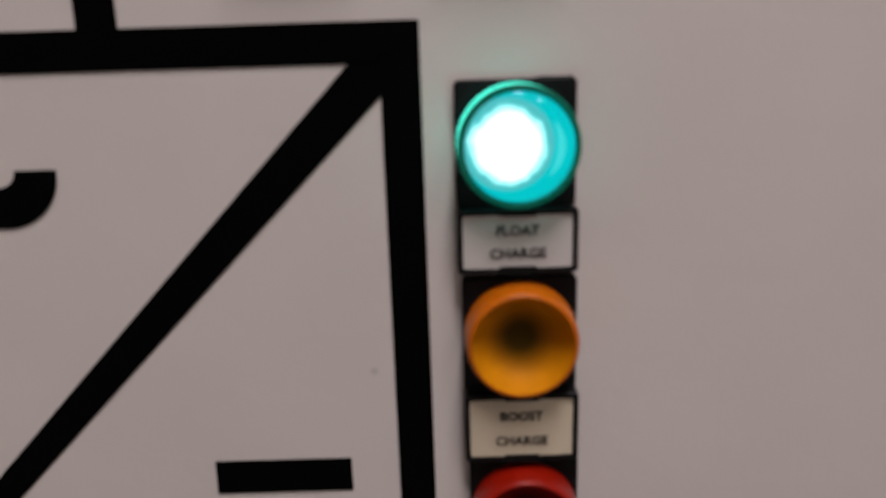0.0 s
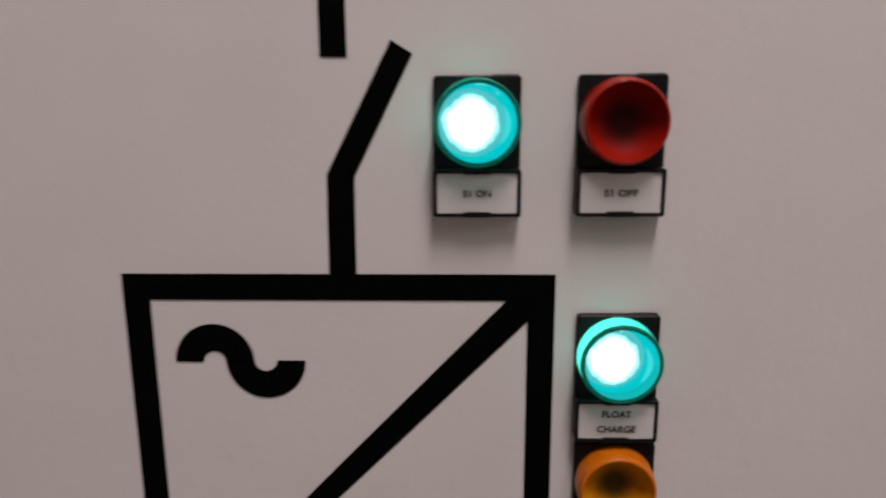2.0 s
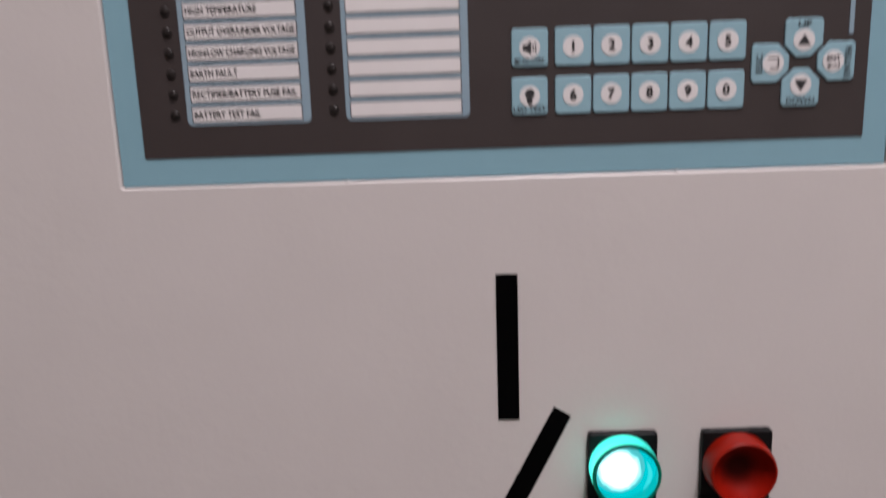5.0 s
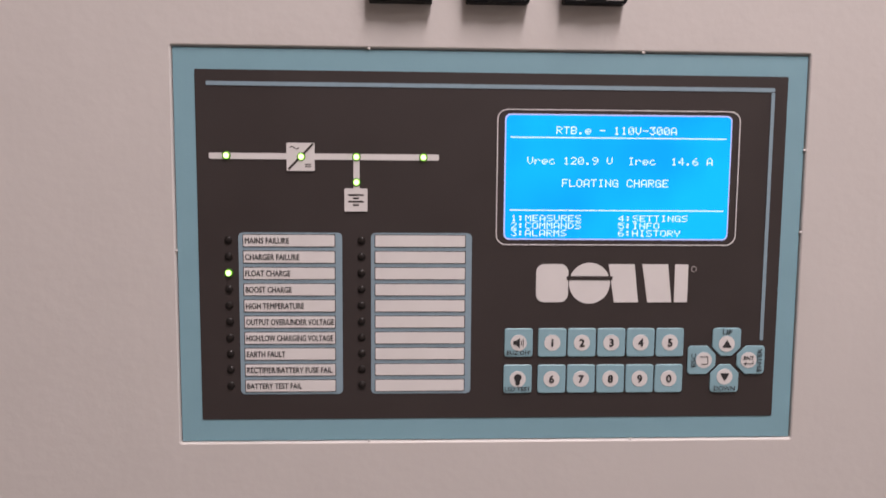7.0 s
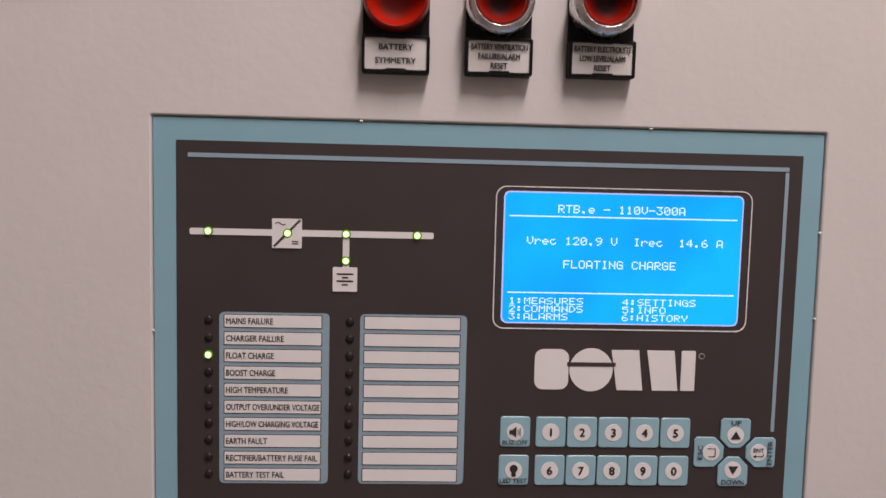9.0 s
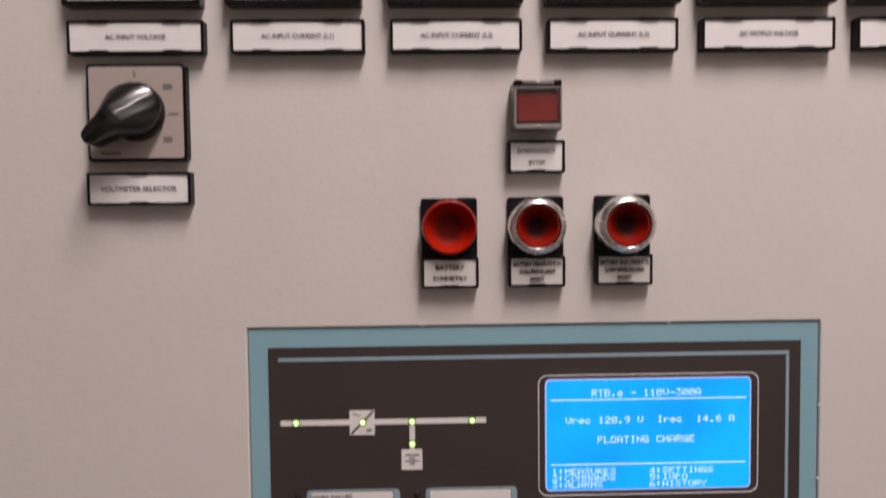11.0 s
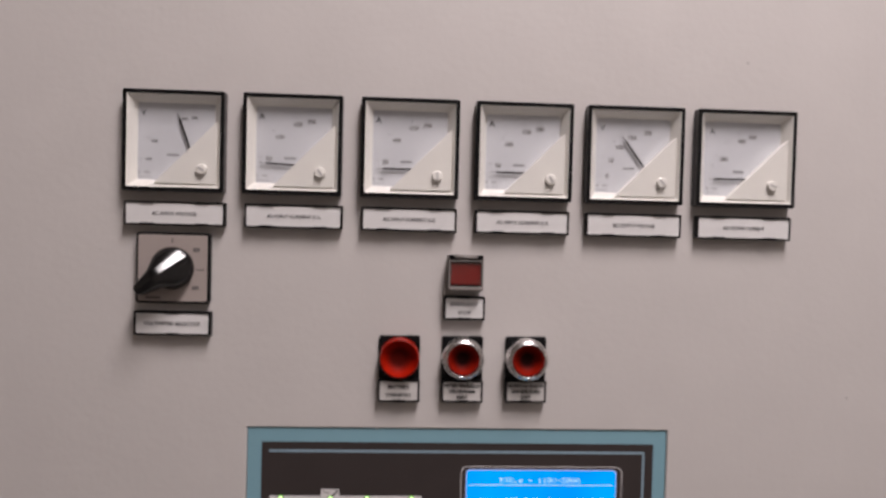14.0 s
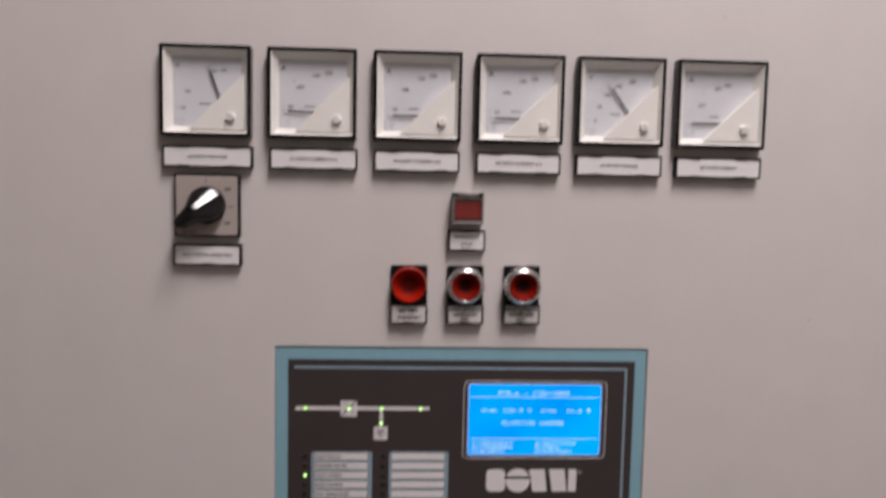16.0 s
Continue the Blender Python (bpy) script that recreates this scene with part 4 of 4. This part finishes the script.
# alarm lists
NAMES = ("MAINS FAILURE", "CHARGER FAILURE", "FLOAT CHARGE", "BOOST CHARGE", "HIGH TEMPERATURE", "OUTPUT OVER/UNDER VOLTAGE", "HIGH/LOW CHARGING VOLTAGE", "EARTH FAULT",
         "RECTIFIER/BATTERY FUSE FAIL", "BATTERY TEST FAIL")
LONG = (0.0208, 0.0256, 0.0212, 0.0218, 0.0276, 0.0418, 0.0414, 0.0184, 0.0410, 0.0262)
for c, (x0, w) in enumerate(((-0.1222, 0.0492), (-0.0592, 0.0486))):
    flat("list_backing", w, 0.0790, 0.0022, x0 + w / 2, 1.4744, 0.0006, STEEL_BLUE, panel, "grey-blue list field")
    for k in range(10):
        z = 1.5100 - 0.00788 * k
        cx = x0 + 0.0240 if c == 0 else x0 + 0.0237
        edge_bm = prism(rounded(0.0440, 0.0062, 0.0002, 1, cx, z - PZ), YF - 0.0005, YF - 0.0008)
        row = part("alarm_window", edge_bm, DARK_FILM, panel)
        part("alarm_card", prism(rounded(0.0432, 0.0055, 0.0002, 1, cx, z - PZ), YF - 0.0007, YF - 0.0010), PRINT_WHITE, row, "white slip")
        if c == 0:
            lettering(NAMES[k], cx - 0.0208, z - PZ, 0.0027, YF - 0.0012, INK, row, "L", LONG[k], bold=0.00007)
        led((-0.1270, -0.0638)[c], z + 0.0002, c == 0 and k == 2)

# maker's mark as plain shapes
LX, LZ, LH = 0.0210, 1.4896 - PZ, 0.0188
mark = part("maker_mark", prism(rounded(0.0158, LH, 0.0040, 5, LX + 0.0079, LZ), YF - 0.0003, YF - 0.0007), PRINT_WHITE, panel, "white maker's mark of plain shapes")
part("mark_shape", prism(circle(0.0101, 40, LX + 0.0263, LZ), YF - 0.0003, YF - 0.0007), PRINT_WHITE, mark)
for dx in (0.0366, 0.0532):
    pts = [(LX + dx - 0.0010, LZ + LH / 2), (LX + dx + 0.0020, LZ - LH / 2), (LX + dx + 0.0140, LZ - LH / 2), (LX + dx + 0.0118, LZ + LH / 2)]
    part("mark_shape", prism(pts, YF - 0.0003, YF - 0.0007), PRINT_WHITE, mark)
part("mark_shape", prism(rounded(0.0066, LH, 0.0003, 1, LX + 0.0718, LZ), YF - 0.0003, YF - 0.0007), PRINT_WHITE, mark)
bm = bmesh.new()
stroke(bm, LX + 0.0150, LZ + 0.0026, LX + 0.0376, LZ + 0.0026, 0.0019, YF - 0.0009)
part("mark_gap", bm, DARK_FILM, mark)
ro, ri = circle(0.0014, 20, 0.0990, 1.4966 - PZ), circle(0.0011, 20, 0.0990, 1.4966 - PZ)
part("mark_ring", loft([at_y(ro, YF - 0.0003), at_y(ro, YF - 0.0005), at_y(ri, YF - 0.0005)]), PRINT_GREY, mark)


# keypad
def key(x, z, body="", outline=None, disc=True):
    pts = outline or rounded(0.0140, 0.0143, 0.0014, 4)
    gap = part("key", prism([(p * 1.022, q * 1.022) for p, q in pts], YF - 0.0003, YF - 0.0006), LED_OFF, panel, "raised teal membrane key")
    gap.location = (x, 0, z - PZ)
    part("key_cap", prism(pts, YF - 0.0004, YF - 0.0011, 0.0003), TEAL_KEY, gap)
    if disc:
        part("key_disc", prism(circle(0.0040, 28), YF - 0.0010, YF - 0.00135), PRINT_WHITE, gap)
    if body:
        lettering(body, 0, 0, 0.0037, YF - 0.0016, INK, gap, bold=0.0002, name="numeral")
    return gap


for k in range(10):
    key(0.0295 + 0.01465 * (k % 5), 1.4602 if k < 5 else 1.4420, str((k + 1) % 10))
YK = YF - 0.0016
buz = key(0.0129, 1.4602)
lettering("BUZ.OFF", 0, -0.0049, 0.0020, YK, INK, buz, width=0.0115, bold=0.00004)
bm = bmesh.new()
bm.faces.new([bm.verts.new((x, YK, z)) for x, z in ((-0.0027, -0.0010), (-0.0014, -0.0010), (0.0005, -0.0026), (0.0005, 0.0026), (-0.0014, 0.0010), (-0.0027, 0.0010))])
stroke(bm, 0.0013, -0.0012, 0.0013, 0.0012, 0.0004, YK)
stroke(bm, 0.0022, -0.0019, 0.0022, 0.0019, 0.0004, YK)
part("horn_print", bm, INK, buz)
tst = key(0.0127, 1.4420)
lettering("LED TEST", 0, -0.0049, 0.0020, YK, INK, tst, width=0.0125, bold=0.00004)
bm = bmesh.new()
bm.faces.new([bm.verts.new((x, YK, z)) for x, z in circle(0.0019, 20, 0, 0.0008)])
bm.faces.new([bm.verts.new((x, YK - 0.00003, z)) for x, z in rounded(0.0020, 0.0036, 0.0004, 2, 0, -0.0012)])
part("bulb_print", bm, INK, tst)


def arrow_outline(a):
    """A key with two corners cut, turned by a quarter turns."""
    base = [(-0.0072, 0.0060), (-0.0060, 0.0072), (-0.0072 + 0.0132, 0.0072), (0.0072, 0.0060), (0.0072, -0.0026), (0.0028, -0.0070), (-0.0028, -0.0070), (-0.0072, -0.0026)]
    base = base[::-1]
    c, s = round(math.cos(a * math.pi / 2)), round(math.sin(a * math.pi / 2))
    return [(c * x - s * z, s * x + c * z) for x, z in base]


def glyph_tri(parent, up, dz):
    bm = bmesh.new()
    pts = [(-0.0024, -0.0020 * up), (0.0024, -0.0020 * up), (0, 0.0020 * up)]
    if up < 0:
        pts = pts[::-1]
    bm.faces.new([bm.verts.new((x, YK, z + dz)) for x, z in pts])
    part("arrow_print", bm, INK, parent)


def shifted_disc(parent, dx, dz):
    part("key_disc", prism(circle(0.0040, 28, dx, dz), YF - 0.0010, YF - 0.00135), PRINT_WHITE, parent)


up = key(0.1168, 1.4602, outline=arrow_outline(0), disc=False)
shifted_disc(up, 0, -0.0008)
glyph_tri(up, 1, -0.0006)
lettering("UP", 0, 0.0052, 0.0023, YK, INK, up, width=0.0047, bold=0.00004)
down = key(0.1164, 1.4420, outline=arrow_outline(2), disc=False)
shifted_disc(down, 0, 0.0008)
glyph_tri(down, -1, 0.0006)
lettering("DOWN", 0, -0.0051, 0.0023, YK, INK, down, width=0.0106, bold=0.00004)
esc = key(0.1046, 1.4512, outline=arrow_outline(1), disc=False)
shifted_disc(esc, 0.0010, 0)
lettering("ESC", -0.0044, 0, 0.0022, YK, INK, esc, width=0.0068, bold=0.00004, turn=-90)
bm = bmesh.new()
for a in ((-0.0012, 0.0018, 0.0028, 0.0018), (0.0028, 0.0018, 0.0028, -0.0020), (0.0028, -0.0020, -0.0004, -0.0020)):
    stroke(bm, *a, 0.0004, YK)
part("arrow_print", bm, INK, esc)
ent = key(0.1292, 1.4512, outline=arrow_outline(3), disc=False)
shifted_disc(ent, -0.0010, 0)
lettering("ENTER", 0.0044, 0, 0.0022, YK, INK, ent, width=0.0114, bold=0.00004, turn=-90)
lettering("ENT", -0.0010, 0.0011, 0.0018, YK, INK, ent, width=0.0050, bold=0.00006)
bm = bmesh.new()
stroke(bm, -0.0030, -0.0018, 0.0012, -0.0018, 0.0004, YK)
stroke(bm, 0.0012, -0.0018, 0.0012, -0.0004, 0.0004, YK)
bm.faces.new([bm.verts.new((x, YK, z)) for x, z in ((-0.0036, -0.0018), (-0.0022, -0.0027), (-0.0022, -0.0009))])
part("arrow_print", bm, INK, ent)
